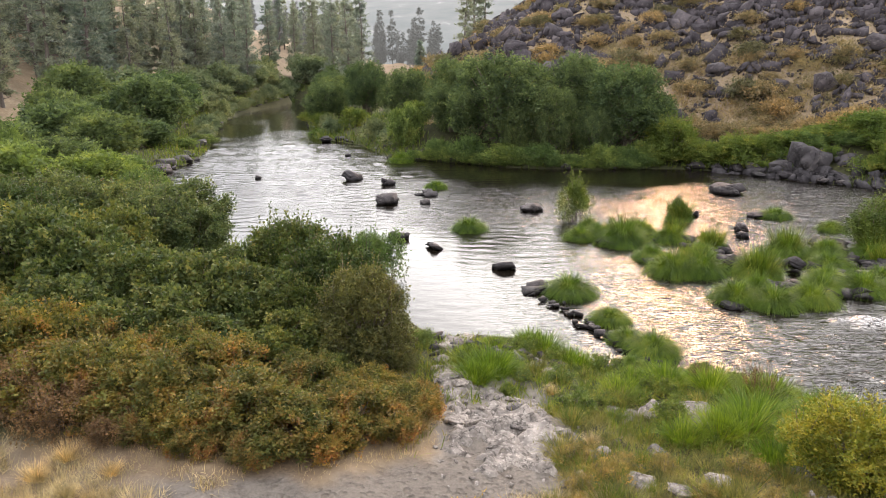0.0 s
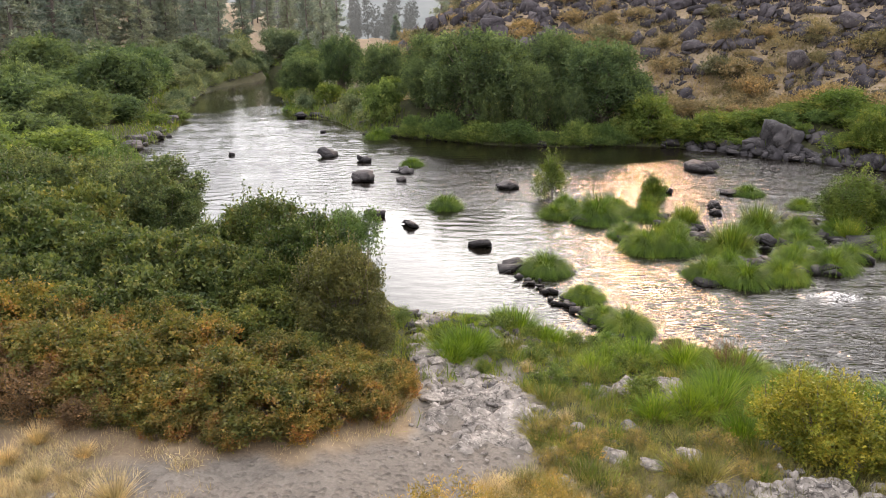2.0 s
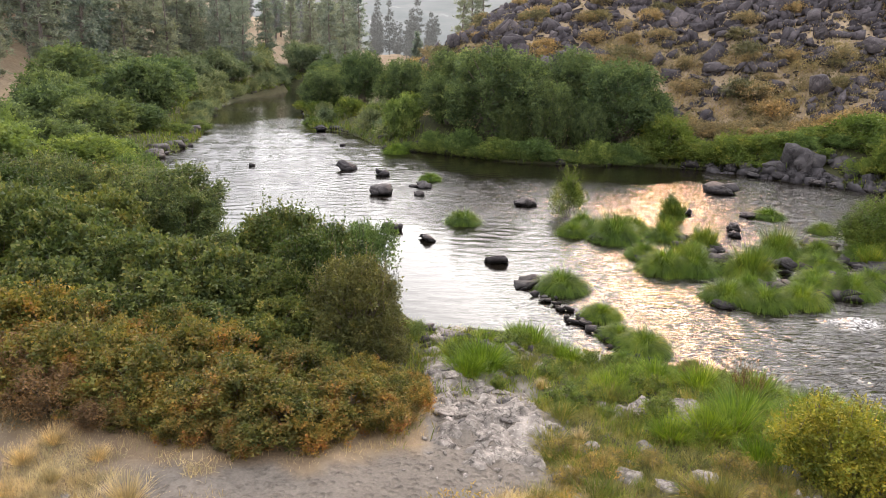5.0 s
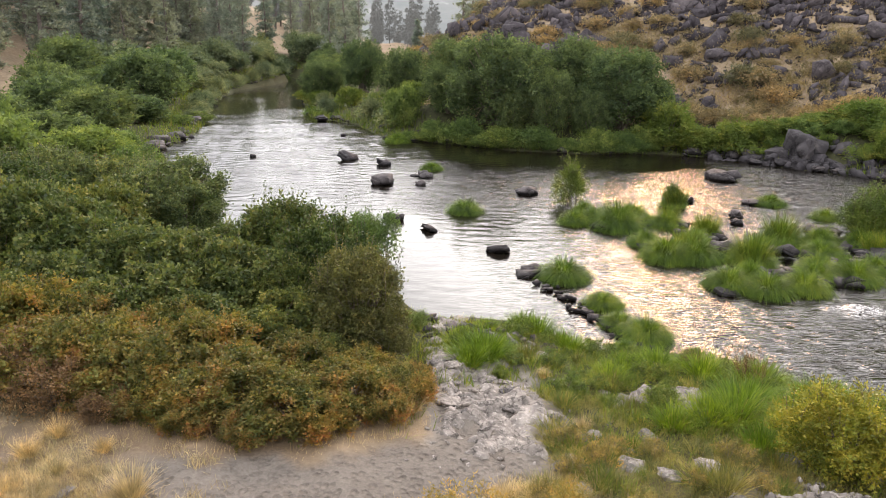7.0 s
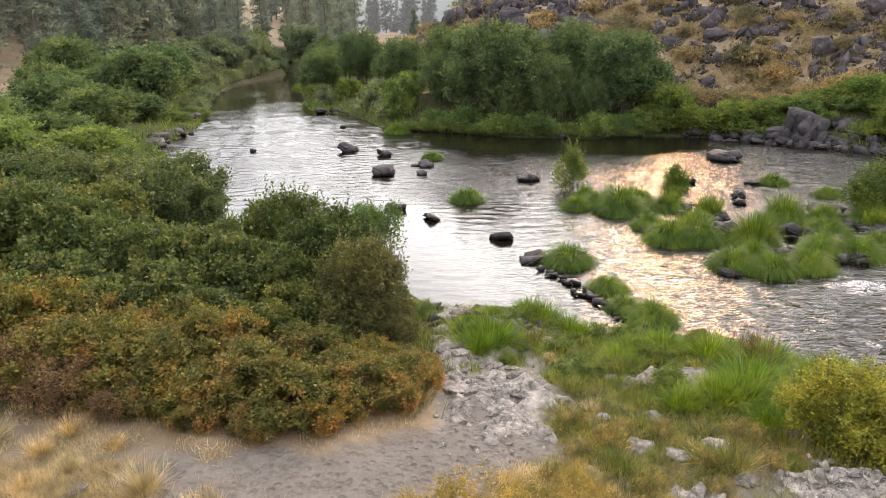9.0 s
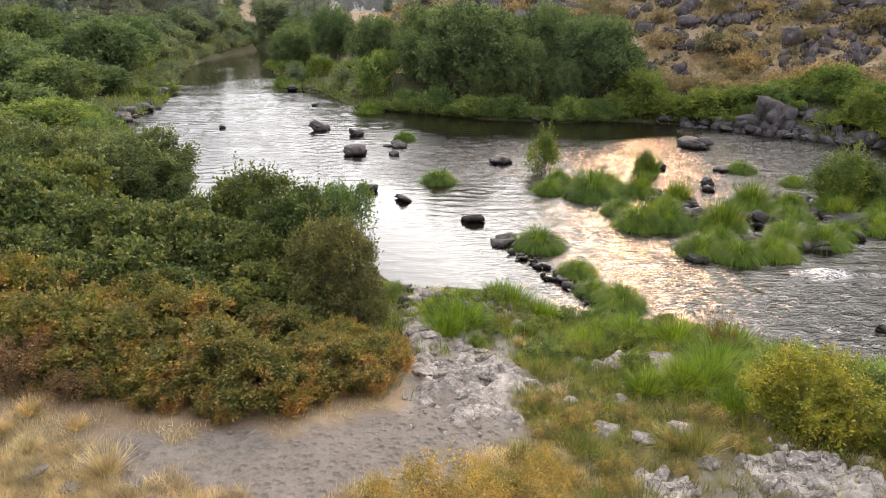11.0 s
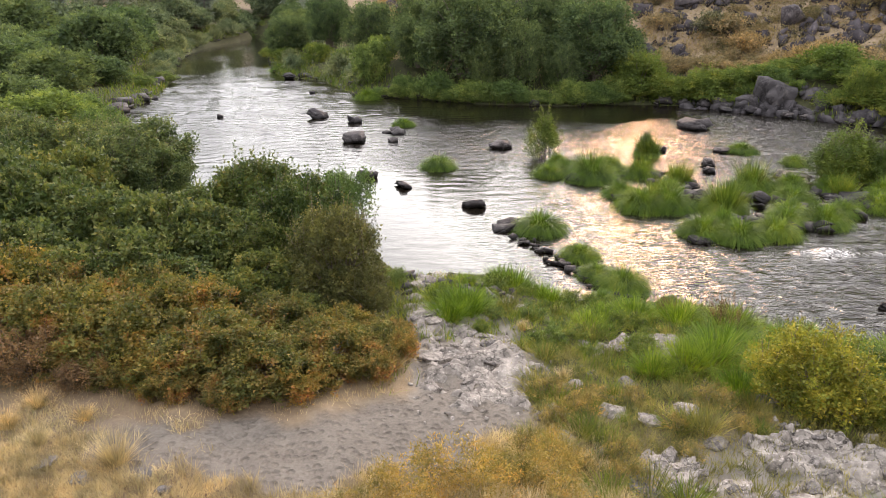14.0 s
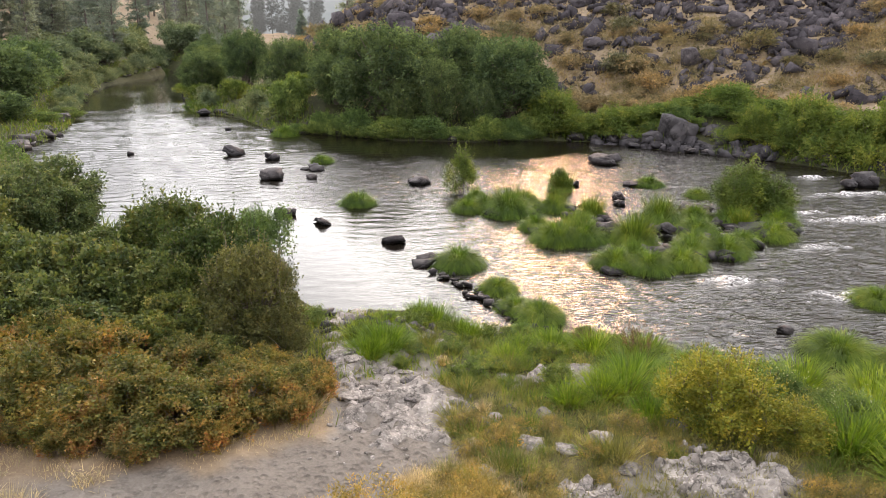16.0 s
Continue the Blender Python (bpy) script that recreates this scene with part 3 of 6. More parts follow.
def state_of(x, y):
    """How rough the water runs, and where it breaks white."""
    rough = smooth(x * 0.8 - (y - 30) * 0.10, 1.5, 6.0) * 0.50 + 0.05
    pool = smooth(y, 23, 30) * (1 - smooth(y + 0.5 * x, 56, 60))
    rough = np.maximum(rough, 0.13 * pool * (1 + 0.5 * smooth(x, -4, 2)) * (0.75 + 0.25 * waves(x, y * 2.5, 9, 23)))
    rough = np.maximum(rough, (0.6 - 0.2 * smooth(x, 5, 9)) * smooth(x, -4, 1) * smooth(y, 26, 30) * (1 - smooth(y, 40, 43)))
    rough = np.maximum(rough, 0.16 * smooth(y, 60, 66) * smooth(waves(x, y * 0.8, 16, 24), -0.2, 0.8))
    rough = rough * (1 - 0.80 * smooth(y + 1.2 * waves(x, y * 2.5, 8, 30), 36, 41.5) * smooth(x, -2, 3) * (1 - smooth(x, 15, 18)))
    white = np.zeros_like(x)
    ragged = waves(x, y * 1.6, 1.3, 31, 3)
    for cx, cy, rx, ry in ((11.4, 17.4, 1.0, 0.5), (13.6, 15.8, 0.8, 0.45), (24.2, 31.8, 1.0, 0.5), (20.4, 23.6, 2.3, 0.5), (23.8, 27.9, 2.8, 0.45), (16.3, 20.3, 0.8, 0.3), (18.8, 24.8, 1.1, 0.3), (26, 24.5, 2.4, 0.5)):
        white = np.maximum(white, 0.95 - np.hypot((x - cx) / rx, (y - cy) / ry) * 0.75 + 0.35 * ragged)
    return np.clip(rough, 0, 1), np.clip(white, 0, 1)


def ripples(x, y):
    """Short ripples of the pool, their crests across the current."""
    r, out = np.random.default_rng(27), np.zeros(np.shape(x))
    for k in range(12):
        wave, a = r.uniform(0.36, 0.85), r.normal(0, 0.45)
        k0 = 2 * math.pi / wave
        out = out + wave * np.sin(k0 * (x * math.sin(a) + y * math.cos(a)) + r.uniform(0, 6.28) + 1.2 * waves(x, y, 5.0, 200 + k, 1))
    open_water = smooth(y, 24, 38) * (1 - smooth(y + 0.45 * x, 57, 61)) * (1 - smooth(y - 40.5, -2, 3) * smooth(x, -2, 2)) + 0.10 * (1 - smooth(y, 24, 38))
    return 0.0088 * out * open_water * (0.75 + 0.35 * waves(x, y * 1.8, 7, 28, 2)) * (1 - smooth(x, 3, 8))


def surface(x, y):
    rough, white = state_of(x, y)
    bent = 0.5 * waves(x, y, 2.6, 29, 2)
    along, across = x * 0.83 - y * 0.55 + bent, x * 0.55 + y * 0.83 + 0.8 * bent
    return rough * 0.05 * (0.42 * waves(along * 0.8, across * 1.3, 1.25, 21, 2) + 0.42 * waves(along * 0.8, across * 1.2, 0.62, 26, 2)) + white * 0.07 * (1 + waves(x, y, 0.6, 22)) + ripples(x, y)


WATER_ANGLES = radians(1) * np.concatenate([np.arange(-40, 56, 0.3), np.arange(56, 100, 4)])
radii = np.concatenate([np.geomspace(10, 23.9, 150), np.arange(24, 62, 0.09), np.geomspace(62.2, 190, 100)])
r, a = np.meshgrid(radii, WATER_ANGLES, indexing="ij")
wx, wy = r * np.sin(a), r * np.cos(a)
wv = np.stack([wx, wy, surface(wx, wy)], -1).reshape(-1, 3)
i, j = np.meshgrid(np.arange(len(radii) - 1), np.arange(len(WATER_ANGLES) - 1), indexing="ij")
na = len(WATER_ANGLES)
wq = np.stack([i * na + j, (i + 1) * na + j, (i + 1) * na + j + 1, i * na + j + 1], -1).reshape(-1, 4)
keep = (shore(wv[:, 0], wv[:, 1]) < 2.5)[wq].any(1)
used, wq = np.unique(wq[keep], return_inverse=True)
me = mesh_of("water", wv[used], [wq.reshape(-1, 4)], M_WATER, smooth=True)
rough, white = state_of(wv[used, 0], wv[used, 1])
px, py = wv[used, 0], wv[used, 1]
chop = (0.06 * smooth(py, 12, 20) + 0.15 * smooth(py, 24, 34)) * (1 - smooth(py + 0.4 * px, 57, 61)) * (1 - smooth(px - 0.45 * (38 - py), 1.0, 4.5)) * (0.75 + 0.3 * waves(px, py * 2, 7, 25))
chop = chop + 0.015 * smooth(rough, 0.2, 0.5)
paint(me, "state", rough, white, chop)
tagged(new("water", me), "river water mirroring a pale sky, riffled with white breaks", "river", kind="structure")

# ---- distance ----
def haze_material():
    """The far canyon side, a backdrop: smoke haze is put into its colour and glow."""
    m, n, l, p = material("distant_slope")
    a = noise_node(n, l, 0.03, 6, 0.6)
    c = ramp(n, l, a.outputs[0], [(0.35, (0.070, 0.080, 0.080)), (0.62, (0.105, 0.112, 0.110)), (0.72, (0.26, 0.26, 0.25))]).outputs[0]
    l.new(c, p.inputs["Base Color"])
    p.inputs["Roughness"].default_value = 1.0
    l.new(mix(n, l, 0.75, c, (0.50, 0.56, 0.58)), p.inputs["Emission Color"])
    p.inputs["Emission Strength"].default_value = 0.10
    return m


M_HAZE = haze_material()


def backdrop():
    a = radians(1) * np.linspace(-42, 30, 120)
    rows = []
    for k, (d, f) in enumerate(((430, 0.0), (560, 0.45), (700, 0.8), (820, 1.0))):
        crest = 80 + 7 * np.sin(a * 3.1 + 0.6) + 5 * np.sin(a * 9 + 1) + 16 * smooth(-a, 0.18, 0.5)
        rows.append(np.stack([d * np.sin(a), d * np.cos(a), 2 + crest * f], -1))
    v = np.stack(rows)
    na = len(a)
    i, j = np.meshgrid(np.arange(3), np.arange(na - 1), indexing="ij")
    q = np.stack([i * na + j, i * na + j + 1, (i + 1) * na + j + 1, (i + 1) * na + j], -1).reshape(-1, 4)
    tagged(new("backdrop", mesh_of("backdrop", v.reshape(-1, 3), [q], M_HAZE, True)), "far canyon slope, smoke haze put into its pale grey", "hillside", kind="structure")


backdrop()

# ---- trees and shrubs ----
def lobed(n, lobes, seed):
    """Points of sprigs over the outer part of several lobes (x, y, z, rx, ry, rz), with the way they grow."""
    r = np.random.default_rng(seed)
    lobes = np.asarray(lobes, float)
    w = lobes[:, 3] * lobes[:, 5]
    pick = r.choice(len(lobes), n, p=w / w.sum())
    d = unit(r.normal(size=(n, 3)) + [0, 0, 0.25])
    rad = np.maximum(r.uniform(0.25, 1.0, n) ** 0.45, 0.2)
    wob = 1 + 0.16 * np.sin(d[:, 0] * 7 + pick) * np.sin(d[:, 1] * 6 + 2 * pick) + 0.10 * np.sin(d[:, 2] * 11 + pick * 3)
    at = lobes[pick, :3] + d * (rad * wob)[:, None] * lobes[pick, 3:]
    return at, unit(d + [0, 0, 0.35] + r.normal(0, 0.25, (n, 3)))


def domed(rx, ry, h, n, seed, fill=0.5):
    """Lobes spread evenly over a dome, for a full rounded crown."""
    r = np.random.default_rng(seed)
    k = np.arange(n) + 0.5
    z = 1 - 1.85 * k / n
    a = k * 2.39996 + r.normal(0, 0.25, n)
    out = [(0, 0, h * 0.46, rx * fill, ry * fill, h * 0.36)]
    for zz, aa in zip(z, a):
        flat = math.sqrt(max(1 - zz * zz, 0)) ** 0.8
        reach, rr = r.uniform(0.54, 0.86), r.uniform(0.13, 0.28)
        out.append((rx * reach * flat * math.cos(aa), ry * reach * flat * math.sin(aa), max(h * (0.46 + 0.37 * zz * r.uniform(0.9, 1.1)), h * rr * 0.45), rx * rr, ry * rr, h * rr * 0.52))
    return out


def shooting(lobes, n, length, seed, leaf):
    """Young shoots that stand out of the crown: leaves up each shoot, and its base and tip."""
    r = np.random.default_rng(seed + 5)
    tops = sorted(lobes, key=lambda lo: -(lo[2] + lo[5]))[:max(3, len(lobes) // 2)]
    at, ends = [], []
    for k in range(n):
        lo = tops[r.integers(len(tops))]
        d = unit(np.array([r.normal(0, 0.7), r.normal(0, 0.7), 1.0]))
        a = np.array(lo[:3]) + d * np.array(lo[3:]) * 0.8
        b = a + unit(d * [0.35, 0.35, 1]) * length * r.uniform(0.5, 1.5)
        ends.append((a, b))
        t = np.linspace(0, 1, 16)[:, None]
        at.append(a + (b - a) * t + r.normal(0, 0.012, (16, 3)))
    at = np.concatenate(at)
    k = r.uniform(0.6, 1.1, len(at))
    return leaflets(at, unit(r.normal(size=(len(at), 3)) + [0, 0, 0.5]), leaf[0] * k, leaf[1] * k), ends


def sprigs(at, way, per, spread, length, width):
    """Leaves along short twigs."""
    n = len(at)
    t = np.tile(np.linspace(0, 1, per), n)[:, None]
    W = np.repeat(way, per, 0)
    base = np.repeat(at, per, 0) + W * t * spread + rng.normal(0, spread * 0.16, (n * per, 3))
    w = unit(W * 0.7 + rng.normal(0, 0.75, (n * per, 3)))
    k = rng.uniform(0.65, 1.25, n * per)
    return leaflets(base, w, length * k, width * k)


def stems(tops, r0, seed, curve=0.25, sides=5, foot=0.15):
    """Limbs that fan out from the foot of a shrub."""
    r = np.random.default_rng(seed)
    out = []
    for x, y, z in tops:
        a = np.array([r.normal(0, foot), r.normal(0, foot), -0.12])
        b = np.array([x, y, z])
        mid = a * 0.45 + b * 0.55 + np.array([x * -curve, y * -curve, 0.1 * z]) + r.normal(0, 0.04, 3)
        t = np.linspace(0, 1, 6)[:, None]
        pts = a * (1 - t) ** 2 + 2 * mid * t * (1 - t) + b * t * t
        out.append(tube(pts, r0 * np.linspace(1, 0.25, 6), sides))
    return join(out)


def shrub(name, label, category, mat, seed, rx, ry, h, sprig_n, per, spread, length, width, lobes_n=9, low=0.12, bark=M_BARK, r0=0.03, z=-50, sides=3, dome=False, shoots=0, open_at=None):
    """A many-stemmed shrub: branches and a leafy crown with an uneven outline."""
    r = np.random.default_rng(seed)
    lobes = []
    for k in range(lobes_n):
        a, f = r.uniform(0, 2 * math.pi), math.sqrt(r.uniform(0, 1)) * 0.62
        top = h * (1 - 0.35 * f) * r.uniform(0.78, 1.0)
        rr = r.uniform(0.24, 0.42) if lobes_n < 15 else r.uniform(0.18, 0.34)
        hz = min(top * 0.5, r.uniform(0.28, 0.42) * h)
        lobes.append((rx * f * math.cos(a), ry * f * math.sin(a), max(top - hz, low + hz * 0.8), rx * rr, ry * rr, hz))
    for k in range(lobes_n if h > 5 else lobes_n // 2):
        a = r.uniform(0, 2 * math.pi)
        lobes.append((rx * 0.62 * math.cos(a), ry * 0.62 * math.sin(a), h * 0.30, rx * 0.38, ry * 0.38, h * 0.28))
    if dome:
        lobes = domed(rx, ry, h, lobes_n * 2, seed)
    root = new(name)
    tagged(root, label, category)
    at, way = lobed(int(sprig_n * 1.35), lobes, seed)
    ph = seed * 1.3
    gap = np.sin(at[:, 0] * 5.2 / rx + ph) * np.sin(at[:, 1] * 5.6 / ry + 2 * ph) + 0.7 * np.sin(at[:, 2] * 9.0 / h + at[:, 0] * 4.0 / rx + ph)
    open_ = gap > (open_at if open_at is not None else -0.85 if dome else -0.5 if h > 5 else -0.28)
    at, way = at[open_], way[open_]
    at[:, 2] = np.maximum(at[:, 2], 0.02)
    v, q = sprigs(at, way, per, spread, length, width)
    twigs = []
    if shoots:
        young, ends = shooting(lobes, shoots, 0.2 * h, seed, (length, width))
        v, q = join([(v, q), young])
        twigs = [tube(np.stack([a, (a + b) / 2, b]), [0.006, 0.004, 0.002], 3) for a, b in ends]
    part("crown", mesh_of("crown", v, [q], mat), root)
    tops = [np.array(lo[:3]) + [0, 0, lo[5] * 0.5] for lo in lobes]
    v, q = join([stems(tops, r0, seed, sides=sides)] + twigs)
    part("branchwork", mesh_of("branchwork", v, [q], bark, True), root)
    root.location = (0, 0, z)
    return root


def plant(proto, spots, group="", sink=0.0, seed=0, vary=0.0):
    """Sets copies of a prototype on the ground: (x, y, scale, height scale)."""
    r = np.random.default_rng(seed + 99)
    for k, s in enumerate(spots):
        x, y, sc = s[:3]
        hs = (s[3] if len(s) > 3 else 1.0) * (1 + vary * r.uniform(-1, 0.9))
        sc = sc * (1 + 0.7 * vary * r.uniform(-1, 1))
        m = Matrix.LocRotScale((x, y, gz(x, y) - sink), Euler((0, 0, r.uniform(0, 6.28))), (sc, sc, sc * hs))
        ob = proto if k == 0 else copy_thing(proto, m)
        ob.matrix_basis = m
        if group:
            tagged(ob, group=group)


# shrubs on the near bank
big_a = shrub("alder_shrub", "dense dark green alder shrub on the near river bank", "shrub", M_THICKET, 11, 1.5, 1.5, 2.6, 2000, 12, 0.26, 0.088, 0.056, 16, dome=True, shoots=40, open_at=-0.35)
big_b = shrub("alder_shrub", "dense dark green alder shrub on the near river bank", "shrub", M_THICKET, 12, 1.4, 1.4, 2.6, 2000, 12, 0.26, 0.082, 0.052, 15, dome=True, shoots=46, open_at=-0.35)
olive = shrub("hazel_shrub", "rounded olive green shrub with brown tints at the thicket's edge", "shrub", M_OLIVE, 9, 1.1, 1.1, 2.3, 2700, 12, 0.22, 0.058, 0.036, 18, dome=True, shoots=60, open_at=-0.5)
dog = shrub("dogwood_shrub", "leafy green dogwood shrub in the thicket", "shrub", M_DOGWOOD, 13, 1.3, 1.2, 1.6, 1500, 12, 0.26, 0.098, 0.062, 15, dome=True, shoots=26, open_at=-0.3)
rose = shrub("rose_shrub", "olive green wild rose shrub turning orange and red", "shrub", M_ROSE, 14, 0.95, 0.9, 1.25, 1450, 12, 0.19, 0.060, 0.038, 15, r0=0.014, dome=True, shoots=30, open_at=-0.3)
rose2 = shrub("rose_shrub", "olive green wild rose shrub turning orange and red", "shrub", M_ROSE, 15, 1.0, 0.85, 1.15, 1450, 12, 0.19, 0.060, 0.038, 14, r0=0.014, dome=True, shoots=34, open_at=-0.3)
rusty = shrub("rose_shrub", "low wild rose shrub gone rust and orange by the path", "shrub", M_RUST, 8, 0.8, 0.75, 0.95, 1100, 12, 0.18, 0.058, 0.036, 13, r0=0.012, dome=True, shoots=34, open_at=-0.25)
brown = shrub("withered_shrub", "withered brown shrub among the roses", "shrub", M_BROWN, 16, 0.8, 0.8, 1.2, 800, 9, 0.22, 0.05, 0.030, 12, r0=0.014, shoots=30)
G = "thicket on the near bank"
plant(big_a, [(-3.9, 16.6, 0.85, 1.05), (-5.4, 16.9, 0.8, 0.62), (-11.6, 19.6, 1.1, 0.72), (-13.2, 20.4, 1.2, 0.74), (-13.8, 24.2, 1.4, 0.58), (-15.4, 21.8, 1.3, 0.66), (-10.2, 18.9, 0.8, 0.8)], G, seed=1)
big_c = shrub("alder_shrub", "tall green alder shrub at the water's edge", "shrub", M_HAZEL, 10, 1.5, 1.5, 2.6, 2100, 12, 0.26, 0.088, 0.056, 17, dome=True, shoots=40, open_at=-0.35)
plant(big_c, [(-8.2, 21.2, 1.1, 0.86), (-9.8, 21.6, 0.9, 0.98), (-8.6, 20.2, 0.9, 0.95), (-10.0, 22.4, 1.2, 0.72), (-7.4, 20.0, 0.7, 1.0), (-11.6, 21.4, 0.85, 1.05)], G, seed=16)
plant(olive, [(-1.5, 12.9, 0.92, 1.0), (-1.0, 12.2, 0.5, 0.9)], G, seed=18)
plant(big_b, [(-2.55, 14.9, 0.80, 1.15), (-3.1, 13.9, 0.6, 1.05)], G, seed=2)
plant(dog, [(-6.9, 15.1, 1.0, 1.0), (-5.4, 14.6, 1.0, 1.0), (-4.0, 14.3, 0.95, 0.95), (-8.6, 15.9, 1.1, 1.05), (-10.6, 16.8, 1.2, 1.05), (-3.0, 12.7, 0.7, 0.9), (-9.0, 18.0, 1.1, 1.1), (-5.8, 12.8, 0.9, 0.9), (-7.8, 13.2, 0.9, 0.9), (-12.5, 17.5, 1.2, 1.1), (-2.2, 11.7, 0.5, 0.8), (-4.6, 12.2, 0.8, 0.8), (-3.6, 10.6, 0.4, 0.8)], G, seed=3)
plant(rose, [(-1.45, 9.9, 0.85, 0.77), (-3.0, 9.7, 0.95, 0.77), (-4.7, 10.3, 1.0, 0.82), (-6.4, 10.6, 1.0, 0.82), (-3.8, 11.1, 1.0, 0.86), (-8.2, 11.6, 1.1, 0.86), (-2.4, 11.0, 0.8, 0.82), (-6.3, 11.9, 0.9, 0.95)], G, seed=4)
plant(rose2, [(-2.2, 9.4, 0.85, 0.73), (-0.75, 10.5, 0.6, 0.77), (-3.9, 9.8, 0.85, 0.73), (-5.5, 11.0, 1.05, 0.9), (-7.2, 12.0, 1.1, 0.95), (-9.6, 13.2, 1.1, 0.95), (-1.2, 11.3, 0.6, 0.86), (-4.9, 11.9, 0.9, 0.95)], G, seed=5)
plant(rusty, [(-1.7, 9.15, 0.62, 0.85), (-2.7, 8.95, 0.6, 0.8), (-0.75, 9.75, 0.6, 0.8), (-0.35, 10.35, 0.5, 0.85), (-3.6, 9.15, 0.6, 0.8), (-4.5, 9.5, 0.6, 0.85), (-5.4, 9.9, 0.7, 0.85), (-3.3, 10.5, 0.6, 1.3), (-0.35, 11.1, 0.45, 0.9)], G, seed=32)
plant(brown, [(-5.9, 9.7, 0.8, 0.85), (-6.9, 10.2, 0.9, 0.95), (-4.9, 9.5, 0.6, 0.7), (-7.9, 10.6, 0.9, 0.9), (-3.3, 15.6, 0.4, 1.75), (-10.8, 22.5, 0.45, 4.1), (-5.0, 13.3, 0.45, 1.2)], G, seed=6)
light = shrub("willow_shrub", "light green willow shrub at the water's edge", "shrub", M_WILLOW, 17, 0.8, 0.8, 1.3, 700, 9, 0.26, 0.09, 0.028, 7, r0=0.014)
plant(light, [(-1.9, 21.2, 1.15, 1.15), (-0.55, 15.0, 0.6, 0.55), (-2.6, 20.3, 1.0, 1.1), (-19.0, 30.5, 1.6, 1.6), (-13.3, 31.0, 1.4, 0.95)], "willow shrubs on the near bank", seed=7)
dead = new("dead_shrub")
tagged(dead, "bare grey dead shrub beside the alder", "shrub")
r0 = np.random.default_rng(5)
v, q = join([stems(r0.normal(0, 0.35, (26, 3)) * [1, 1, 0.5] + [0, 0, 0.75], 0.007, 3, 0.15, 3), stems(r0.normal(0, 0.45, (30, 3)) * [1, 1, 0.4] + [0, 0, 0.5], 0.005, 4, 0.2, 3)])
part("branchwork", mesh_of("branchwork", v, [q], M_TWIG), dead)
plant(dead, [(-1.05, 12.3, 1.0, 1.0)])

# yellow-green shrub and its neighbours on the right of the stones
yel = shrub("yellow_shrub", "rounded yellow-green shrub on the grassy bank", "shrub", M_YELLOW, 18, 0.85, 0.85, 1.3, 1500, 11, 0.20, 0.058, 0.026, 14, r0=0.012, dome=True, shoots=60, open_at=-0.35)
plant(yel, [(5.8, 8.8, 1.06, 0.88), (6.6, 8.2, 0.7, 0.75)], "yellow-green shrubs")
herb = shrub("flowering_herb", "green leafy herb dotted with pale flower heads", "plant", M_WILLOW, 19, 0.6, 0.6, 0.8, 700, 9, 0.16, 0.06, 0.018, 8, r0=0.008)
r1 = np.random.default_rng(8)
fl = leaves(np.concatenate([r1.uniform(-0.5, 0.5, (150, 2)), r1.uniform(0.62, 0.85, (150, 1))], 1), unit(r1.normal(size=(150, 3))), 0.018, 0.018)
M_PETAL = leaf_material("pale_petals", [(0, (0.5, 0.5, 0.36)), (1, (0.7, 0.7, 0.55))])
tagged(part("blossom", mesh_of("blossom", fl[0], [fl[1]], M_PETAL), herb, "pale yellow-white blossom"), kind="stuff")
plant(herb, [(7.15, 9.5, 1.0, 1.0), (6.5, 10.3, 1.0, 0.95), (7.9, 8.6, 0.9, 0.9)], "flowering herbs on the bank")

# far banks
alder = shrub("alder_tree", "tall dense green alder with a rounded crown on the far bank", "tree", M_ALDER, 31, 3.3, 3.1, 6.4, 3300, 9, 0.55, 0.165, 0.10, 22, low=0.3, r0=0.09, dome=True)
alder2 = shrub("alder_tree", "tall dense green alder with a rounded crown on the far bank", "tree", M_ALDER, 32, 3.3, 3.1, 6.4, 3300, 9, 0.55, 0.165, 0.10, 18, low=0.3, r0=0.09, dome=True)
GA = "alders on the far bank"
plant(alder, [(3.9, 50.6, 1.16, 0.86), (12.8, 49.8, 1.02, 0.88), (-3.3, 68, 0.78, 0.98), (-12.3, 76.5, 0.76, 0.85), (-9.0, 86, 0.9, 0.72), (-17, 118, 1.0, 0.7), (1.2, 57, 0.9, 0.9)], GA, seed=8)
plant(alder2, [(9.8, 53.4, 0.85, 1.05), (7.5, 48.4, 0.54, 1.3), (-7.9, 74, 0.74, 1.1), (-13.5, 93, 0.9, 0.62), (-19, 138, 1.1, 0.7), (15.0, 50.8, 0.6, 0.85), (5.0, 48.5, 0.36, 1.4), (0.6, 53.5, 0.6, 0.95), (-15.6, 100, 0.9, 0.66), (10.2, 48.0, 0.42, 1.2)], GA, seed=9)
wil = shrub("willow_shrub", "bushy green willow shrub along the river", "shrub", M_ALDER, 33, 1.7, 1.7, 2.6, 1300, 8, 0.40, 0.17, 0.09, 14, low=0.1, r0=0.04, dome=True)
wil2 = shrub("willow_shrub", "light green willow shrub along the river", "shrub", M_WILLOW, 34, 1.5, 1.5, 2.2, 1100, 8, 0.40, 0.16, 0.08, 13, low=0.1, r0=0.04, dome=True, open_at=-0.5)
plant(wil, [(-21.3, 44, 1.3, 0.74), (-25, 47, 1.6, 0.77), (-22.5, 53, 1.3, 0.72), (-24.2, 59, 1.5, 0.72), (-25.5, 66, 1.5, 0.72), (-28, 73, 1.6, 0.72), (-36, 76, 1.6, 0.66), (-30, 63, 1.5, 0.72), (-29, 54, 1.8, 0.77), (-34, 66, 1.8, 0.77), (-20, 37, 1.3, 0.77), (-24.5, 38, 1.6, 0.81)], "willows on the left bank", seed=10, vary=0.25)
